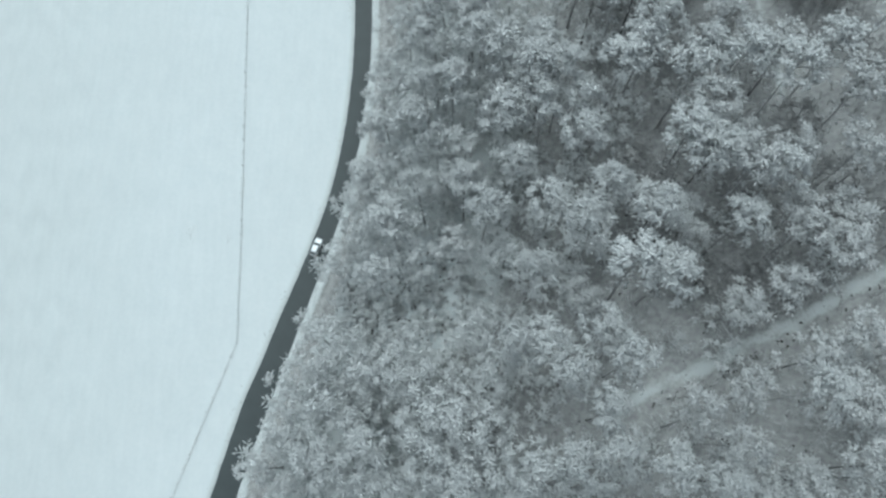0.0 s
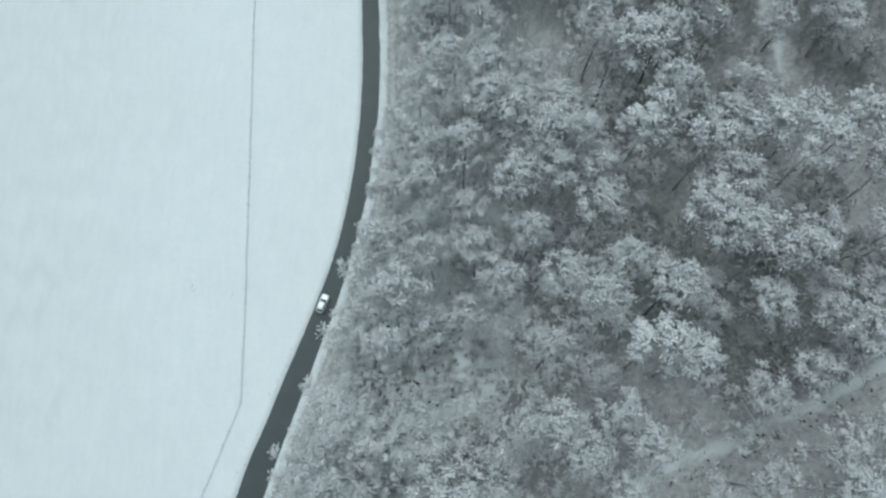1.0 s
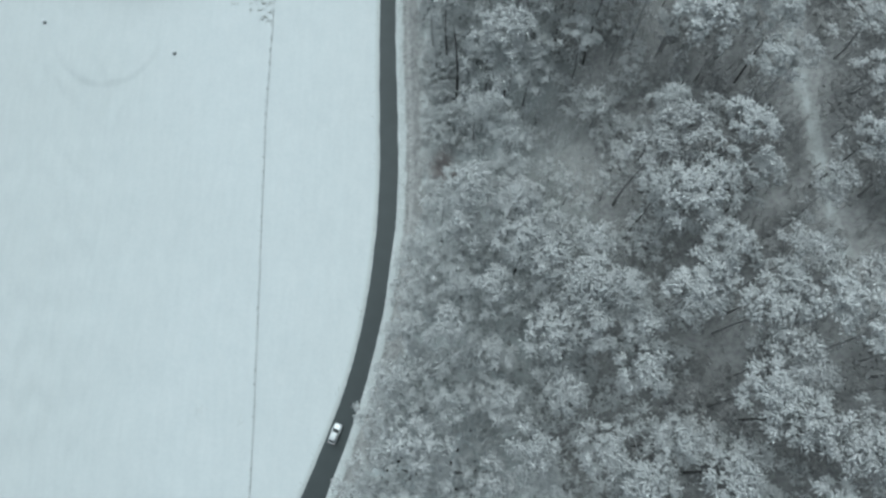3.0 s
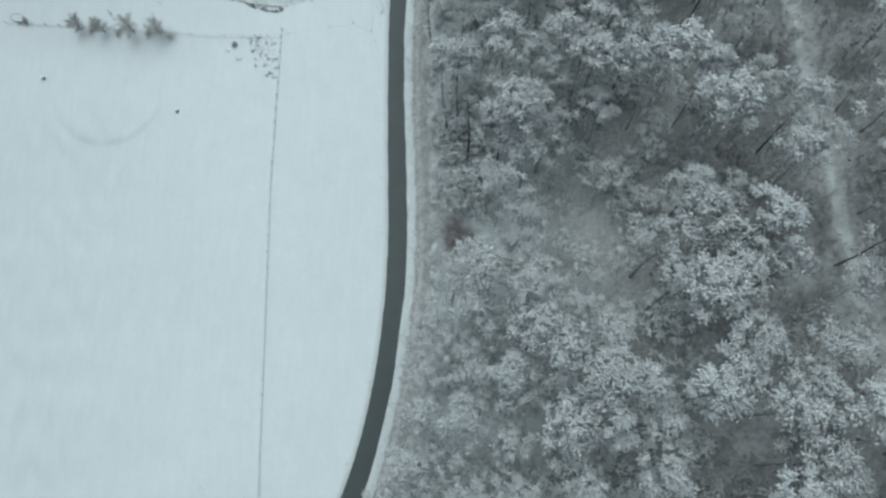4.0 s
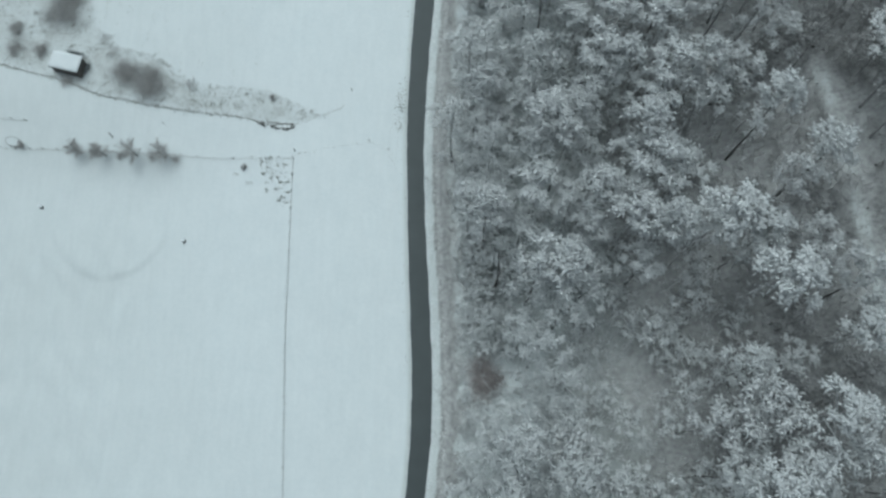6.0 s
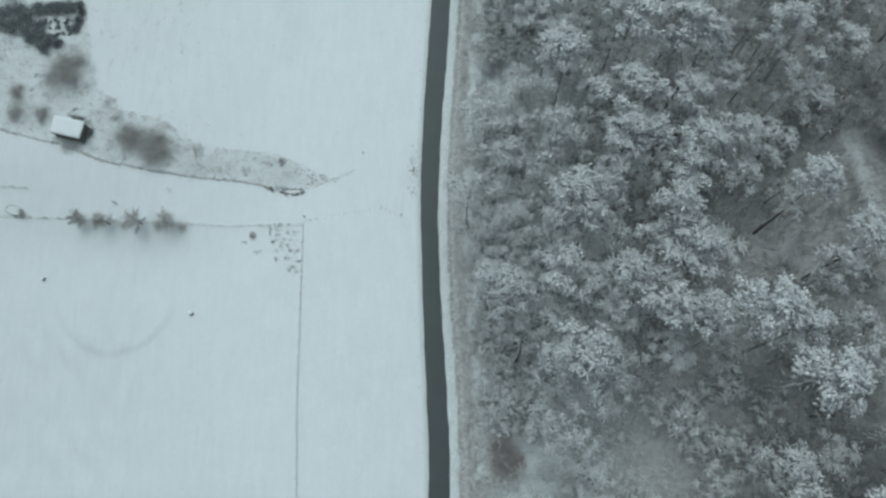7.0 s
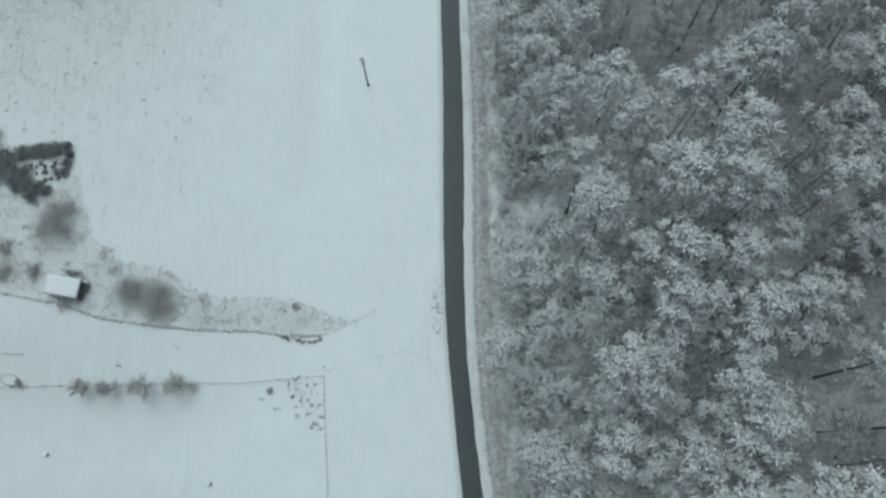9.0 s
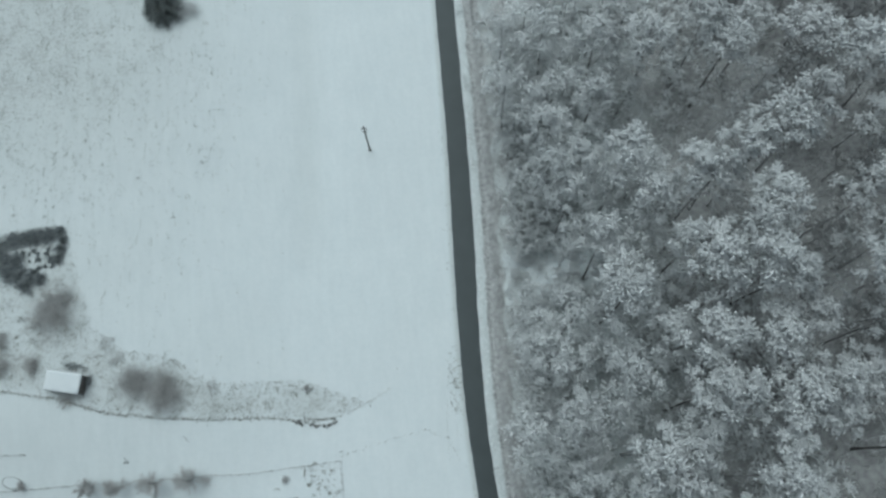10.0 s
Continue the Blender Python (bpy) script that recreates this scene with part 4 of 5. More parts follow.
for k, (x, y, h, r) in enumerate([(-88.8, 133.6, 5.4, 2.0), (-83.8, 133.2, 5.0, 2.0), (-77.6, 133.2, 6.6, 2.9), (-72.2, 132.9, 5.6, 2.5)]):
    hedge_tree(x, y, h, r, 360 + k)
for k, (x, y, r) in enumerate([(-86.3, 133.5, 1.2), (-80.7, 133.4, 1.3), (-74.6, 133.2, 1.4), (-70.0, 132.9, 1.5)]):
    settle("hedge_shrub", bush_mesh(366 + k, r, 0.9, 3, TWIG, 0.012, 22, 7), x, y, 1, 1, 0, "low leafless shrub under small hedge trees", "bush", "low shrubs of the hedge")
for k, (x, y) in enumerate([(-56.6, 131.3), (-52.0, 146.0)]):
    settle("round_bush", shrub_mesh(370 + k, 0.8, 1.1, 60, 7, 0.02, TWIG), x, y, 1, 1, 0, "small round dark bush alone in the snow", "bush", "small round bushes")
settle("russet_bush", bush_mesh(380, 4.2, 2.2, 16, TWIG_RED, 0.024, 60, 10), -9.2, 91.2, 1, 1, 0, "russet-brown leafless bush on the wooded bank", "bush")
EVERGREENS = [(-102.4, 177.6, 1.3), (-101.0, 177.7, 1.2), (-99.6, 177.8, 1.3), (-98.2, 177.8, 1.2), (-96.8, 177.9, 1.3), (-95.4, 177.9, 1.2), (-94.1, 178.1, 0.9), (-93.6, 176.7, 0.6), (-94.0, 175.0, 0.7), (-94.3, 173.4, 0.7), (-106.8, 176.8, 2.3), (-104.6, 175.9, 2.3), (-106.5, 173.9, 2.3), (-104.1, 173.0, 2.3), (-101.8, 173.4, 1.7), (-102.8, 171.4, 1.6), (-101.2, 170.8, 1.2), (-99.0, 170.6, 1.2), (-100.2, 169.0, 1.3), (-97.6, 169.9, 0.9), (-109.4, 176.6, 1.8), (-108.8, 174.0, 1.6)]
for k, (x, y, r) in enumerate(EVERGREENS):
    settle("evergreen_bush", bush_mesh(390 + k, r * 1.15, 1.0 + 0.55 * r, 4, EVERGREEN, 0.05, 38, 8), x, y, 1, 1, 0, "dense dark evergreen bush in a snowy corner", "bush", "evergreen bushes")
rng = random.Random(77)
for k in range(34):
    x, y = rng.uniform(-101.5, -94.5), rng.uniform(171.8, 175.4)
    settle("dwarf_evergreen", shrub_mesh(440 + k % 3, 0.6, 0.6, 40, 6, 0.045, EVERGREEN), x, y, rng.uniform(0.5, 1.1), rng.uniform(0.6, 1.1), rng.random() * 6, "small snow-dusted evergreen among larger evergreen bushes", "bush", "dwarf evergreens")


def conifer(x, y, height, radius, seed):
    """A dark spruce: whorls of drooping boughs on a straight trunk."""
    random.seed(seed)
    trunk, boughs = Build(), Build()
    trunk.tube([Vector((0, 0, height * i / 5)) for i in range(6)], [0.22 * (1 - 0.18 * i) for i in range(6)], 7)
    for k in range(26):
        s = 0.08 + 0.9 * k / 26
        for j in range(9):
            a = j * 0.698 + k * 0.4 + random.uniform(-0.2, 0.2)
            d = Vector((math.cos(a), math.sin(a), -0.15 + 0.5 * s)).normalized()
            spray(boughs, Vector((0, 0, height * s)), d, radius * (1.02 - s) * random.uniform(0.85, 1.15) * 1.2, 34, 0.07)
    ob = tagged(new("conifer"), "dark green conifer at the edge of a snowy field", "tree")
    ob.matrix_basis = Matrix.Translation(at(x, y, -0.1))
    part("trunk", trunk.mesh("trunk", BARK), ob)
    part("crown", boughs.mesh("crown", GREEN), ob, "dense dark green needles")


conifer(-74.8, 221.6, 7.0, 4.4, 5)
settle("grey_bush", bush_mesh(430, 3.0, 2.0, 6, FROST_THIN, 0.014, 60, 9), -70.6, 221.0, 1, 1, 0, "pale grey leafless bush beside a conifer", "bush")


# ---- grass that pokes through the snow ----
def tufts(name, spots, size, label, blades=6, mat=GRASS, splay=0.9, wide=1.0):
    b = Build()
    for x, y in spots:
        p = at(x, y, -0.02)
        k = size * random.uniform(0.5, 1.4)
        for _ in range(blades):
            a = random.random() * 6.2832
            d = Vector((math.cos(a) * splay, math.sin(a) * splay, random.uniform(0.5, 1.2))).normalized()
            b.grass(p + Vector((random.gauss(0, 0.3), random.gauss(0, 0.3), 0)) * k, d, k * random.uniform(0.6, 1.2), wide * 0.035 * k / 0.3)
    return tagged(new(name, b.mesh(name, mat)), label, "grass", kind="stuff")


def along(line, gap, spread):
    out = []
    for (ax, ay), (bx, by) in zip(line, line[1:]):
        n = max(1, int(math.hypot(bx - ax, by - ay) / gap))
        out += [(ax + (bx - ax) * (i + random.random()) / n + random.gauss(0, spread), ay + (by - ay) * (i + random.random()) / n + random.gauss(0, spread)) for i in range(n)]
    return out


random.seed(21)
FENCE_LONG = [(-53.4, -6.3), (-49.0, 6.5), (-43.5, 22.1), (-44.1, 40.7), (-45.3, 69.4), (-46.7, 100), (-47.0, 123), (-47.1, 133.3)]
FENCE_CROSS = [(-104.4, 134.6), (-93.2, 134.3), (-80, 133.8), (-68.8, 133.3), (-62.5, 132.9), (-55.1, 133.1), (-47.1, 133.3)]
FENCE_STUB = [(-109, 140.7), (-105.3, 140.5), (-99.9, 140.1)]
tufts("fence_grass", along(FENCE_LONG, 0.14, 0.03) + along(FENCE_CROSS, 0.15, 0.05) + along(FENCE_STUB, 0.15, 0.08), 0.17, "dry grass along the foot of wire fences", 5)
GATEWAY = [(-47.1, 134.0), (-41.5, 135.3), (-36.2, 136.3), (-32.1, 136.7), (-28.4, 135.0), (-26.8, 131)]
tufts("gateway_grass", along(GATEWAY, 0.45, 0.12), 0.22, "sparse dry grass tufts edging a snowy gateway", 4)
tufts("bank_grass", along(BARE_EDGE[:-2], 0.10, 0.13) + along(BARE_EDGE[-3:], 0.22, 0.15), 0.22, "brown grass along the edge of a low bank", 6)
spots = []
while len(spots) < 12500:
    x, y = random.uniform(-112, -42), random.uniform(139, 186)
    spread = random.uniform(0.25, 1.3)
    for _ in range(random.randrange(1, 14)):
        px, py = x + random.gauss(0, spread), y + random.gauss(0, spread * 0.7)
        if in_scrub(np.array(px), np.array(py)):
            spots.append((px, py))
tufts("scrub_grass", spots, 0.19, "brown grass and weeds through thin snow", 3, GRASS, 0.9, 1.4)
spots = []
while len(spots) < 12000:
    x, y = random.uniform(-125, -45), random.uniform(150, 240)
    if not in_scrub(np.array(x), np.array(y)) and random.random() < float(step(45, 98, -x)) * float(0.15 + 0.85 * step(165, 205, y)) * (0.75 + 0.5 * wobble(x, y, 5.0)):
        spots += [(x + random.gauss(0, 0.12), y + random.gauss(0, 0.6)) for _ in range(random.choice((1, 1, 2, 5)))]
tufts("stubble", spots, 0.215, "stubble and weeds dotting a thinly snowed field", 4, STUBBLE, 0.9, 1.2)
tufts("field_weeds", [(cx + random.gauss(0, 0.25), cy + random.gauss(0, 0.2)) for cx, cy in [(random.uniform(-112, -62), random.uniform(176, 222)) for _ in range(22)] for _ in range(random.randrange(2, 9))], 0.24, "darker weed clumps in a thinly snowed field", 5)
WEEDS = [(-52.1, 132.8), (-53.4, 132.5), (-50.1, 131.9), (-48.6, 131.9), (-52.2, 131.5), (-50.9, 129.9), (-49.9, 129.3), (-52.0, 128.2), (-49.3, 128.3), (-47.9, 128.3), (-51.8, 126.8), (-50.1, 126.8), (-47.8, 126.3), (-49.4, 124.9), (-48.6, 125.1), (-47.6, 124.5), (-48.2, 123.9), (-52.7, 130.1), (-51.6, 133.4), (-58.3, 130.0), (-55.4, 128.2)]
spots = [(x + random.gauss(0, 0.28), y + random.gauss(0, 0.2)) for x, y in WEEDS for _ in range(random.randrange(5, 14))]
for _ in range(60):
    x = random.uniform(-53.5, -47.5)
    spots.append((x, random.uniform(132.8 - (x + 54.5) * 1.35, 133.0)))
tufts("corner_weeds", spots, 0.24, "clumps of dead weeds in a fenced corner", 6)
tufts("lane_grass", [(random.gauss(-26.6, 0.5), random.uniform(139, 149)) for _ in range(26)] + [(float(np.interp(y, ROAD_Y, ROAD_L)) - random.uniform(0.3, 1.6), y) for y in [random.uniform(-5, 215) for _ in range(150)]], 0.30, "dry grass blades on the verge of the lane", 3)
tufts("long_stalks", [(random.uniform(-26.6, -25.3), random.uniform(139.5, 149.5)) for _ in range(16)], 1.0, "long dead stalks bent over the lane edge", 2, GRASS, 2.5, 0.5)
tufts("rut_grass", along([(-28.6, 131), (-28.3, 138), (-27.6, 143), (-26.3, 149.5)], 0.16, 0.05) + along([(-26.9, 133), (-26.6, 139), (-25.9, 145), (-25.3, 149)], 0.2, 0.05), 0.13, "thin grass lines along curved ruts beside the lane", 3)
tufts("field_marks", [(random.gauss(-54.3, 0.5), random.gauss(44.0, 0.8)) for _ in range(60)] + [(random.gauss(-46.8, 0.25), random.gauss(42.7, 0.5)) for _ in range(20)], 0.15, "faint grass showing through snow", 3)


# ---- fences ----
def wire_fence(line, gap, label):
    fence = tagged(new("wire_fence"), label, "fence", "wire fences of the meadow")
    fence.matrix_basis = Matrix.Translation(at(*line[0]))
    base = at(*line[0])
    post = Build()
    post.tube([Vector((0, 0, -0.3)), Vector((0, 0, 1.1)), Vector((0, 0, 1.18))], [0.045, 0.04, 0.02], 7)
    me = post.mesh("post", WOOD)
    tops = []
    for (ax, ay), (bx, by) in zip(line, line[1:]):
        n = max(1, round(math.hypot(bx - ax, by - ay) / gap))
        for i in range(n + (1 if (bx, by) == line[-1] else 0)):
            p = at(ax + (bx - ax) * i / n, ay + (by - ay) * i / n)
            part("post", me, fence, at=Matrix.Translation(p - base) @ pose(0, 0, 0, random.uniform(-4, 4), random.uniform(-4, 4), random.uniform(0, 90)))
            tops.append(p - base)
    for h in (0.35, 0.7, 1.05):
        w = Build()
        w.tube([p + Vector((0, 0, h)) for p in tops], [0.006] * len(tops), 4)
        part("wire", w.mesh("wire", METAL), fence)


random.seed(31)
wire_fence(FENCE_LONG, 3.0, "long wire fence on wooden posts across snow")
wire_fence(FENCE_CROSS, 3.0, "wire fence on wooden posts beside hedge bushes")
wire_fence(FENCE_STUB, 2.5, "short length of wire fence on wooden posts")


def lone_post(x, y, height, tilt, label):
    b = Build()
    b.tube([Vector((0, 0, -0.2)), Vector((0, 0, height - 0.05)), Vector((0, 0, height))], [0.08, 0.07, 0.04], 8)
    ob = tagged(new("post", soften(b.mesh("post", WOOD), 0.01, 1)), label, "post", "lone posts")
    ob.matrix_basis = Matrix.Translation(at(x, y)) @ pose(0, 0, 0, tilt, tilt * 0.5, 0)


lone_post(-46.9, 134.8, 1.5, 3, "weathered wooden gatepost at a fence corner")
lone_post(-32.2, 136.8, 1.1, -6, "short wooden post beside the snowy gateway")
lone_post(-36.1, 147.7, 1.7, 9, "thin leaning stake in snow")
lone_post(-41.3, 141.9, 0.6, 0, "short dark stump post beside the bank")
lone_post(-82.7, 137.0, 1.9, 2, "tall thin stake beside the hedge trees")
lone_post(-28.5, 135.3, 1.0, 12, "leaning wooden marker near the lane")


# ---- stones along the bank ----
def stone_mesh(seed, size):
    bm = bmesh.new()
    bmesh.ops.create_icosphere(bm, subdivisions=1, radius=size)
    r = random.Random(seed)
    for v in bm.verts:
        v.co *= r.uniform(0.75, 1.2)
        v.co.z *= 0.62
    me = bpy.data.meshes.new("stone")
    bm.to_mesh(me)
    bm.free()
    me.materials.append(STONE)
    return me


stones = [stone_mesh(k, 0.28) for k in range(5)]


def stone_row(name, spots, size, label):
    row = tagged(new(name), label, "stone wall", "stones of the bank")
    base = at(*spots[0])
    row.matrix_basis = Matrix.Translation(base)
    for x, y, up in spots:
        k = size * random.uniform(0.6, 1.3)
        part("stone", stones[random.randrange(5)], row, at=Matrix.Translation(at(x, y, up) - base) @ pose(0, 0, 0, random.uniform(-15, 15), random.uniform(-15, 15), random.uniform(0, 360)) @ Matrix.Diagonal((k * 1.2, k, k, 1)))


random.seed(41)
stone_row("stone_edging", [(x, y, 0.03) for x, y in along(BARE_EDGE[:-2], 0.75, 0.25)], 0.4, "broken line of low field stones along a bank")
for wall in ([(-54.4, 140.8), (-52.9, 140.1)], [(-51.7, 139.8), (-50.2, 139.3)], [(-49.8, 139.3), (-48.4, 139.4), (-47.5, 139.9)]):
    stone_row("stone_wall", [(x, y, up) for up in (0.05, 0.28) for x, y in along(wall, 0.26, 0.13)], 0.72, "tumbled low wall of dark field stones beside a farm track")
stone_row("stone_edging", [(x, y, 0.03) for x, y in along([(-52.9, 141.1), (-49.6, 140.5), (-47.4, 140.3)], 0.4, 0.12)], 0.45, "broken line of low field stones along a bank")


# ---- things left in the meadow ----
def stump(x, y, label):
    b = Build()
    b.tube([Vector((0, 0, -0.1)), Vector((0, 0, 0.25)), Vector((0.02, 0, 0.5))], [0.36, 0.30, 0.28], 12)
    ob = tagged(new("tree_stump"), label, "stump", "stumps in the meadow")
    ob.matrix_basis = Matrix.Translation(at(x, y)) @ pose(0, 0, 0, -6, 8, 30)
    part("wood", soften(b.mesh("wood", WOOD_PALE), 0.03, 1), ob)
    c = Build()
    c.tube([Vector((-0.08, 0.05, 0.48)), Vector((-0.08, 0.05, 0.56)), Vector((-0.06, 0.05, 0.62))], [0.42, 0.44, 0.2], 12)
    part("snow_cap", c.mesh("snow_cap", SNOW, True), ob, "cap of fresh snow")


stump(-95.3, 122.9, "snow-capped tree stump in a meadow")
stump(-67.0, 116.4, "snow-capped tree stump in a meadow")


def trough(x, y):
    """An oval drinking trough, filled with snow."""
    ob = tagged(new("water_trough"), "oval water trough filled with snow beside a fence", "trough")
    ob.matrix_basis = Matrix.Translation(at(x, y)) @ pose(0, 0, 0, 0, 0, -18)
    rim, fill = Build(), Build()
    n = 28
    for i in range(n):
        a = 2 * math.pi * i / n
        for rx, ry, z in ((1.70, 0.92, -0.1), (1.74, 0.96, 0.26), (1.67, 0.89, 0.27), (1.66, 0.88, 0.12)):
            rim.v.append(Vector((math.cos(a) * rx, math.sin(a) * ry, z)))
    for i in range(n):
        j = (i + 1) % n
        for k in range(3):
            rim.f.append((i * 4 + k, j * 4 + k, j * 4 + k + 1, i * 4 + k + 1))
        fill.v.append(Vector((math.cos(2 * math.pi * i / n) * 1.66, math.sin(2 * math.pi * i / n) * 0.88, 0.20)))
    fill.v.append(Vector((0, 0, 0.24)))
    fill.f = [(i, (i + 1) % n, n) for i in range(n)]
    part("rim", rim.mesh("rim", STONE, True), ob, "grey concrete rim")
    part("snow", fill.mesh("snow", SNOW_OLD, True), ob, "snow filling")


trough(-102.2, 135.9)
settle("bare_bush", bush_mesh(352, 0.8, 1.6, 3, TWIG, 0.02, 26, 7), -100.6, 135.2, 1, 1, 0, "small dark leafless bush beside a trough", "bush", "bare bushes of the scrub")


def fallen_branch(x, y, turn, size):
    b = Build()
    random.seed(int(x * 10))
    b.tube([Vector((0, 0, 0.03)), Vector((0.6, 0.08, 0.12)), Vector((1.2, 0.0, 0.06)), Vector((1.8, 0.15, 0.08))], [0.04, 0.035, 0.025, 0.01], 5)
    b.tube([Vector((0.7, 0.08, 0.1)), Vector((1.1, 0.4, 0.2)), Vector((1.5, 0.55, 0.1))], [0.025, 0.02, 0.008], 4)
    b.tube([Vector((0.9, 0.05, 0.1)), Vector((1.2, -0.35, 0.15))], [0.02, 0.006], 4)
    ob = tagged(new("fallen_branch", b.mesh("fallen_branch", BARK)), "thin fallen branch lying on the snow", "branch", "fallen branches")
    ob.matrix_basis = Matrix.Translation(at(x, y)) @ pose(0, 0, 0, 0, 0, turn) @ Matrix.Scale(size, 4)


fallen_branch(-73.3, 140.3, -50, 0.9)
fallen_branch(-83.5, 137.9, -50, 0.7)


# ---- utility pole ----
def utility_pole(x, y, height):
    ob = tagged(new("utility_pole"), "tall wooden utility pole with two crossarms in snow", "utility pole")
    ob.matrix_basis = Matrix.Translation(at(x, y)) @ pose(0, 0, 0, 0, 0.6, 0)
    b = Build()
    b.tube([Vector((0, 0, -0.3)), Vector((0, 0, height * 0.5)), Vector((0, 0, height)), Vector((0, 0, height + 0.08))], [0.17, 0.14, 0.11, 0.03], 10)
    part("pole", b.mesh("pole", WOOD, True), ob)
    cap = Build()
    cap.tube([Vector((0, 0, -0.05)), Vector((0, 0, 0.25)), Vector((0, 0, 0.35))], [0.34, 0.27, 0.18], 9)
    part("footing", cap.mesh("footing", STONE), ob, "stone footing")
    for z, half in ((height - 0.5, 0.5), (height - 1.6, 0.5)):
        arm = Build()
        arm.box((-half, -0.19, z - 0.06), (half, -0.09, z + 0.06))
        bar = part("crossarm", soften(arm.mesh("crossarm", WOOD), 0.012, 1), ob)
        for x2 in (-half + 0.08, half - 0.08):
            ins = Build()
            ins.tube([Vector((x2, -0.14, z + 0.06 + h)) for h in (0, 0.08, 0.10, 0.2, 0.22, 0.32)], [0.02, 0.02, 0.06, 0.055, 0.04, 0.02], 8)
            part("insulator", ins.mesh("insulator", CERAMIC, True), bar, "brown ceramic insulator")
        for s in (-1, 1):
            st = Build()
            st.tube([Vector((s * half * 0.9, -0.12, z + 0.2)), Vector((s * half * 0.9, -0.1, z - 0.55))], [0.03, 0.03], 4)
            part("brace", st.mesh("brace", METAL), bar)


utility_pole(-37.2, 188.9, 9.2)


# ---- shed ----
def shed(x, y, turn):
    ob = tagged(new("shed"), "small boarded shed with a deep snow-covered roof", "shed")
    ob.matrix_basis = Matrix.Translation(at(x, y, -0.05)) @ pose(0, 0, 0, 0, 0, turn)
    L, W, h0, h1 = 5.8, 3.0, 2.05, 2.55
    for name, sx_, sy_, n in (("front_wall", 0, -1, 20), ("back_wall", 0, 1, 20), ("side_wall", -1, 0, 11), ("side_wall", 1, 0, 11)):
        wall = part(name, None, ob)
        for i in range(n):
            u = (i + 0.5) / n - 0.5
            b = Build()
            if sx_:
                top = h0 + (h1 - h0) * (u + 0.5)
                b.box((sx_ * L / 2 - 0.02, u * W - W / n * 0.47, 0), (sx_ * L / 2 + 0.02, u * W + W / n * 0.47, top))
            else:
                top = h1 if sy_ > 0 else h0
                b.box((u * L - L / n * 0.47, sy_ * W / 2 - 0.02, 0), (u * L + L / n * 0.47, sy_ * W / 2 + 0.02, top))
            part("board", b.mesh("board", WOOD), wall)
    door = Build()
    door.box((-0.45, -W / 2 - 0.07, 0.05), (0.45, -W / 2 - 0.03, 1.9))
    d = part("door", soften(door.mesh("door", WOOD), 0.01, 1), ob)
    latch = Build()
    latch.box((0.3, -W / 2 - 0.11, 1.0), (0.38, -W / 2 - 0.07, 1.12))
    part("latch", latch.mesh("latch", METAL), d)

    def slab(name, over, lo, thick, mat, label, ripple):
        b = Build()
        nx, ny = 18, 10
        for side in (0, 1):
            for j in range(ny + 1):
                for i in range(nx + 1):
                    px, py = (i / nx - 0.5) * (L + over), (j / ny - 0.5) * (W + over)
                    z = h0 + (h1 - h0) * (py / W + 0.5) + lo
                    if side:
                        rim = min(i, nx - i, j, ny - j)
                        z += thick * (0.55 if rim == 0 else 1.0) + ripple * (math.sin(px * 2.1) * math.sin(py * 2.7 + 1))
                    b.v.append(Vector((px, py, z)))
        m = (nx + 1) * (ny + 1)
        for j in range(ny):
            for i in range(nx):
                q = j * (nx + 1) + i
                b.f.append((q + nx + 1, q + nx + 2, q + 1, q))
                b.f.append((m + q, m + q + 1, m + q + nx + 2, m + q + nx + 1))
        ring = [i for i in range(nx)] + [j * (nx + 1) + nx for j in range(ny)] + [ny * (nx + 1) + nx - i for i in range(nx)] + [(ny - j) * (nx + 1) for j in range(ny)]
        for a, c in zip(ring, ring[1:] + ring[:1]):
            b.f.append((a, c, m + c, m + a))
        return part(name, b.mesh(name, mat, True), ob, label)

    slab("roof", 0.5, 0.02, 0.08, WOOD, "", 0.0)
    slab("roof_snow", 0.42, 0.11, 0.22, SNOW, "thick layer of snow", 0.03)


shed(-92.1, 151.1, -14)
for k, (x, y, r, h, long, turn) in enumerate([(-91.6, 153.9, 0.75, 1.5, 4.3, -0.25), (-88.7, 151.1, 0.5, 1.3, 3.4, 1.3)]):
    ob = settle("ivy_hedge", shrub_mesh(410 + k, r, h * 0.8, 30, 6, 0.035, EVERGREEN), x, y, 1, 1, 0, "dark ivy-like growth against the shed wall", "hedge", "growth round the shed")
    ob.matrix_basis = ob.matrix_basis @ Matrix.Rotation(turn, 4, "Z") @ Matrix.Diagonal((long, 1, 1, 1))
settle("weed_clump", shrub_mesh(420, 1.2, 0.8, 60, 8, 0.025, TWIG), -92.7, 148.2, 1.3, 1, 0, "dark dead weeds in front of the shed", "weeds")


# ---- car on the lane ----
def loft(rings):
    b = Build()
    n = len(rings[0])
    for r in rings:
        b.v += [Vector(p) for p in r]
    for i in range(len(rings) - 1):
        for k in range(n):
            j = (k + 1) % n
            b.f.append((i * n + k, i * n + j, (i + 1) * n + j, (i + 1) * n + k))
    b.f.append(tuple(range(n - 1, -1, -1)))
    b.f.append(tuple((len(rings) - 1) * n + k for k in range(n)))
    return b


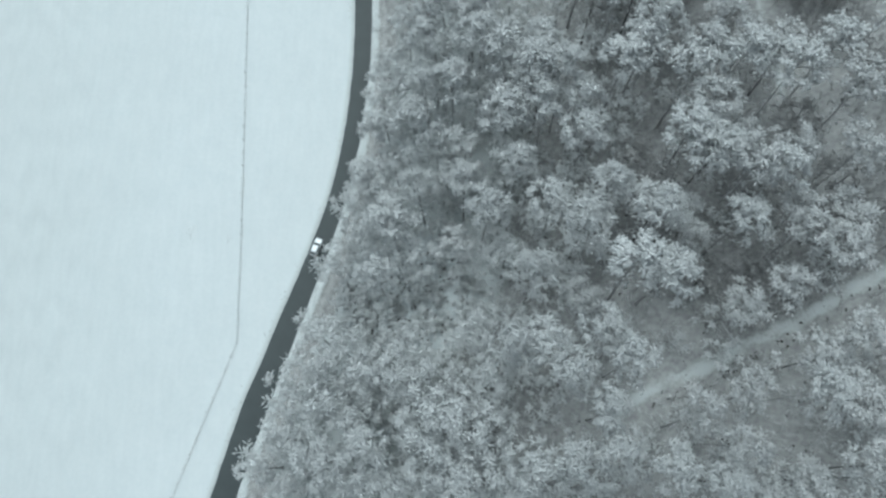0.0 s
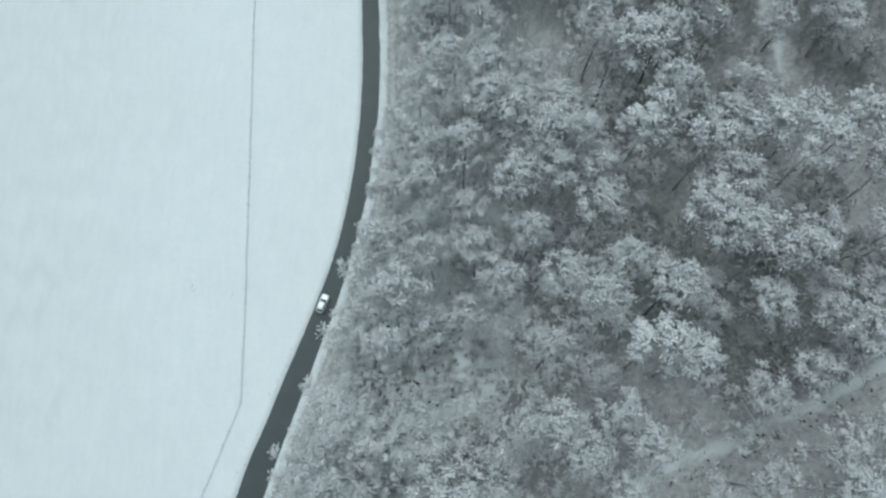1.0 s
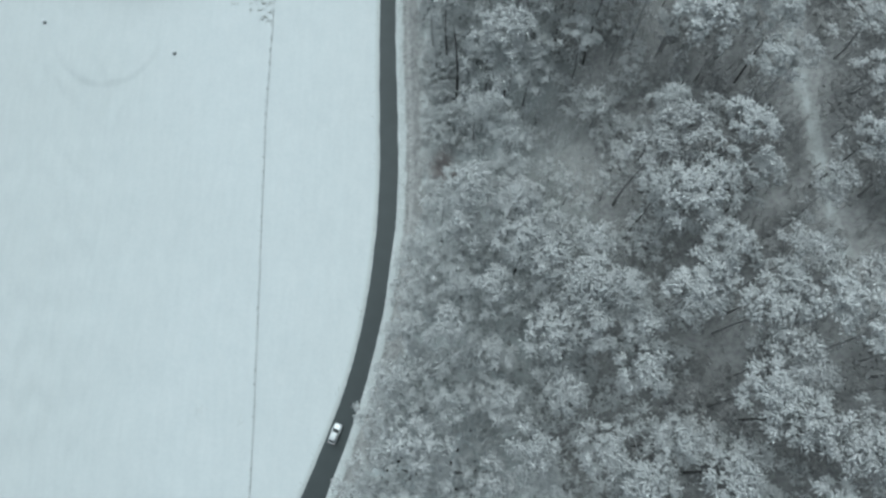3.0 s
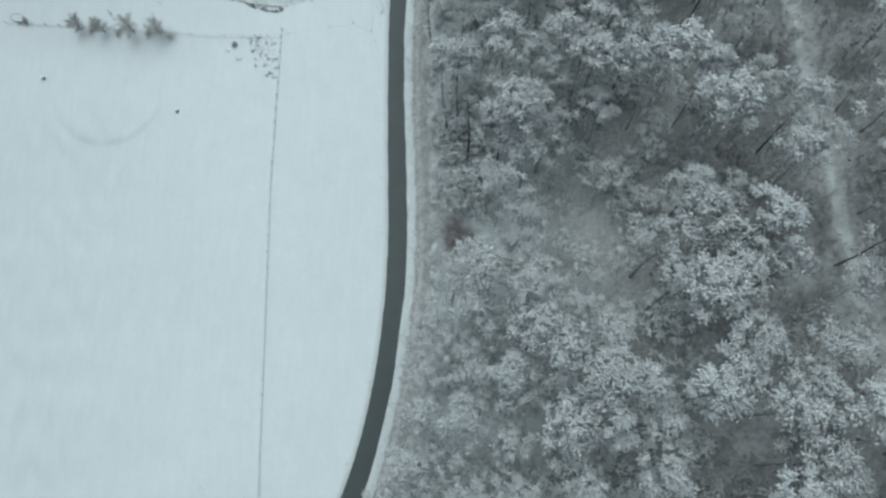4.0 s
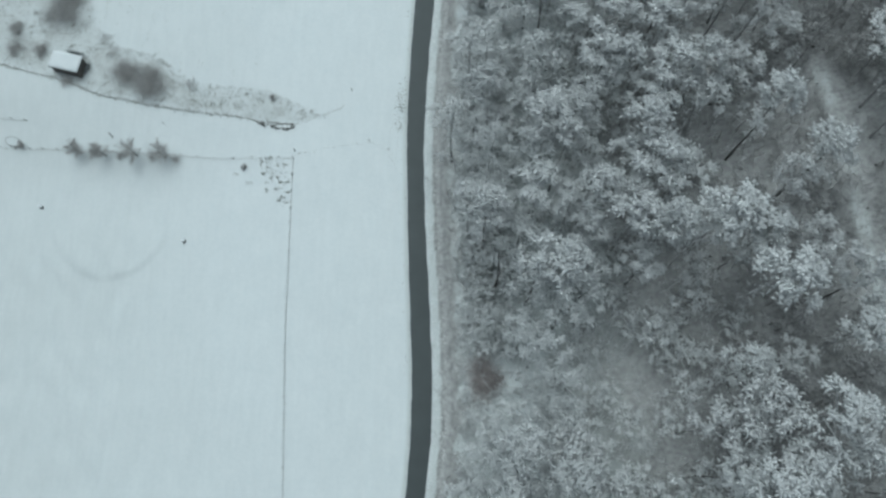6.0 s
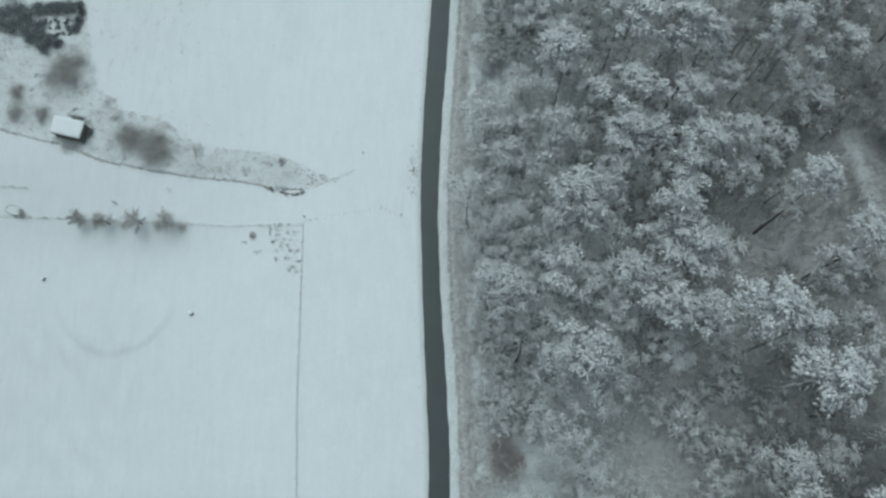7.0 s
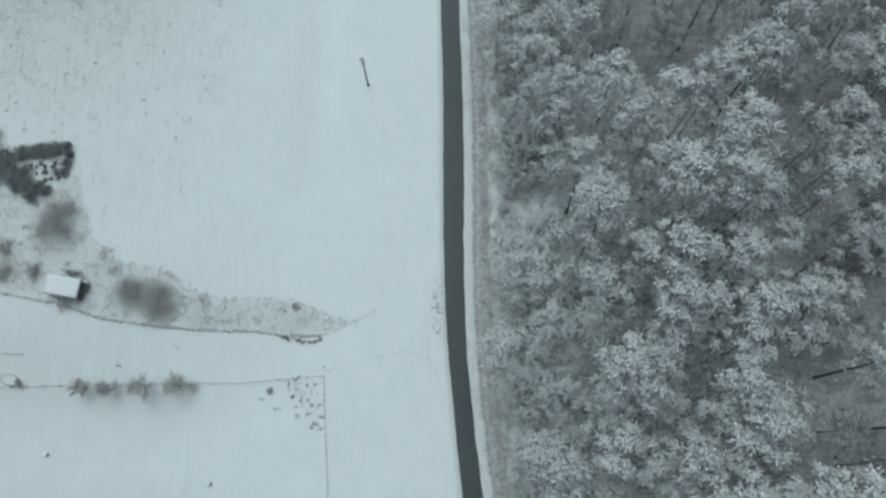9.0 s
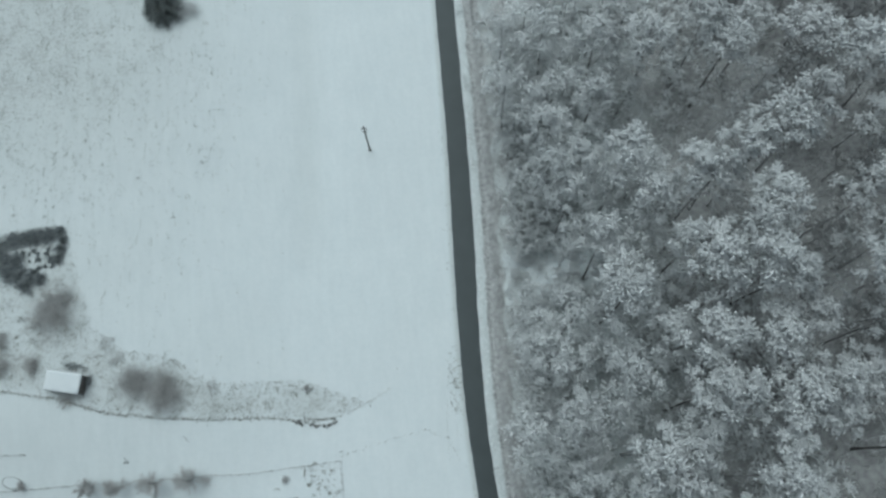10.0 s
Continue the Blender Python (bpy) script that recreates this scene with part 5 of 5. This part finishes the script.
def car(x, y, turn):
    ob = tagged(new("car"), "small silver-white hatchback car on the asphalt lane", "car")
    z = float(land(x, y, False)) + 0.07
    slope = math.degrees(math.atan(0.088))
    ob.matrix_basis = Matrix.Translation((x, y, z)) @ pose(0, 0, 0, 0, 0, turn) @ pose(0, 0, 0, -slope, 0, 0) @ Matrix.Scale(0.88, 4)
    rings = []
    for fy, half, zlo, zhi in ((-2.12, 0.62, 0.38, 0.58), (-2.05, 0.76, 0.28, 0.70), (-1.75, 0.84, 0.22, 0.80), (-1.0, 0.88, 0.20, 0.93), (0.2, 0.89, 0.20, 0.97), (1.3, 0.88, 0.20, 0.99), (1.9, 0.83, 0.24, 0.96), (2.1, 0.74, 0.32, 0.88), (2.15, 0.6, 0.42, 0.7)):
        rings.append([(-half * 0.9, fy, zlo), (half * 0.9, fy, zlo), (half, fy, (zlo + zhi) / 2 - 0.1), (half, fy, zhi - 0.14), (half * 0.93, fy, zhi - 0.03), (half * 0.6, fy, zhi), (-half * 0.6, fy, zhi), (-half * 0.93, fy, zhi - 0.03), (-half, fy, zhi - 0.14), (-half, fy, (zlo + zhi) / 2 - 0.1)])
    part("body", loft(rings).mesh("body", PAINT, True), ob)
    cabin = []
    for fy, wlo, whi, zhi in ((-0.98, 0.76, 0.70, 0.95), (-0.25, 0.78, 0.62, 1.40), (0.5, 0.78, 0.62, 1.43), (1.35, 0.77, 0.60, 1.38), (1.86, 0.74, 0.62, 1.0)):
        cabin.append([(-wlo, fy, 0.90), (wlo, fy, 0.90), (whi, fy, zhi - 0.02), (whi * 0.8, fy, zhi), (-whi * 0.8, fy, zhi), (-whi, fy, zhi - 0.02)])
    part("windows", loft(cabin).mesh("windows", GLASS, True), ob, "dark tinted glass")
    roof = []
    for fy, half, zz in ((-0.30, 0.60, 1.395), (0.0, 0.635, 1.43), (0.5, 0.64, 1.45), (1.1, 0.635, 1.435), (1.42, 0.60, 1.39)):
        roof.append([(-half, fy, zz - 0.05), (half, fy, zz - 0.05), (half, fy, zz - 0.005), (half * 0.8, fy, zz + 0.02), (-half * 0.8, fy, zz + 0.02), (-half, fy, zz - 0.005)])
    part("roof", loft(roof).mesh("roof", PAINT, True), ob)
    for s in (-1, 1):
        for pts in ([(s * 0.73, -0.98, 0.95), (s * 0.61, -0.25, 1.40)], [(s * 0.70, 1.84, 1.0), (s * 0.60, 1.38, 1.39)]):
            p = Build()
            p.tube([Vector(q) for q in pts], [0.045, 0.045], 5)
            part("pillar", p.mesh("pillar", PAINT), ob)
        m = Build()
        m.box((s * 0.98 - 0.1, -0.72, 0.92), (s * 0.98 + 0.1, -0.58, 1.06))
        part("mirror", soften(m.mesh("mirror", PAINT), 0.03), ob)
        for fy, mat, name, zz in ((-2.0, LAMP_CLEAR, "headlight", 0.64), (2.04, LAMP_RED, "tail_light", 0.80)):
            q = Build()
            q.box((s * 0.6 - 0.16, fy - 0.09, zz - 0.07), (s * 0.6 + 0.16, fy + 0.09, zz + 0.08))
            part(name, soften(q.mesh(name, mat), 0.03), ob)
        for fy in (-1.32, 1.28):
            w = Build()
            w.tube([Vector((s * 0.68, fy, 0.31)), Vector((s * 0.72, fy, 0.31)), Vector((s * 0.86, fy, 0.31)), Vector((s * 0.89, fy, 0.31))], [0.27, 0.31, 0.31, 0.27], 18)
            wheel = part("wheel", w.mesh("wheel", RUBBER), ob)
            h = Build()
            h.tube([Vector((s * 0.885, fy, 0.31)), Vector((s * 0.905, fy, 0.31))], [0.19, 0.17], 14)
            part("rim", h.mesh("rim", METAL), wheel)
    for zz, fy in ((0.50, -2.13), (0.55, 2.16)):
        q = Build()
        q.box((-0.26, fy - 0.02, zz - 0.06), (0.26, fy + 0.02, zz + 0.06))
        part("plate", q.mesh("plate", LAMP_CLEAR), ob)


car(-28.9, 41.0, 160)
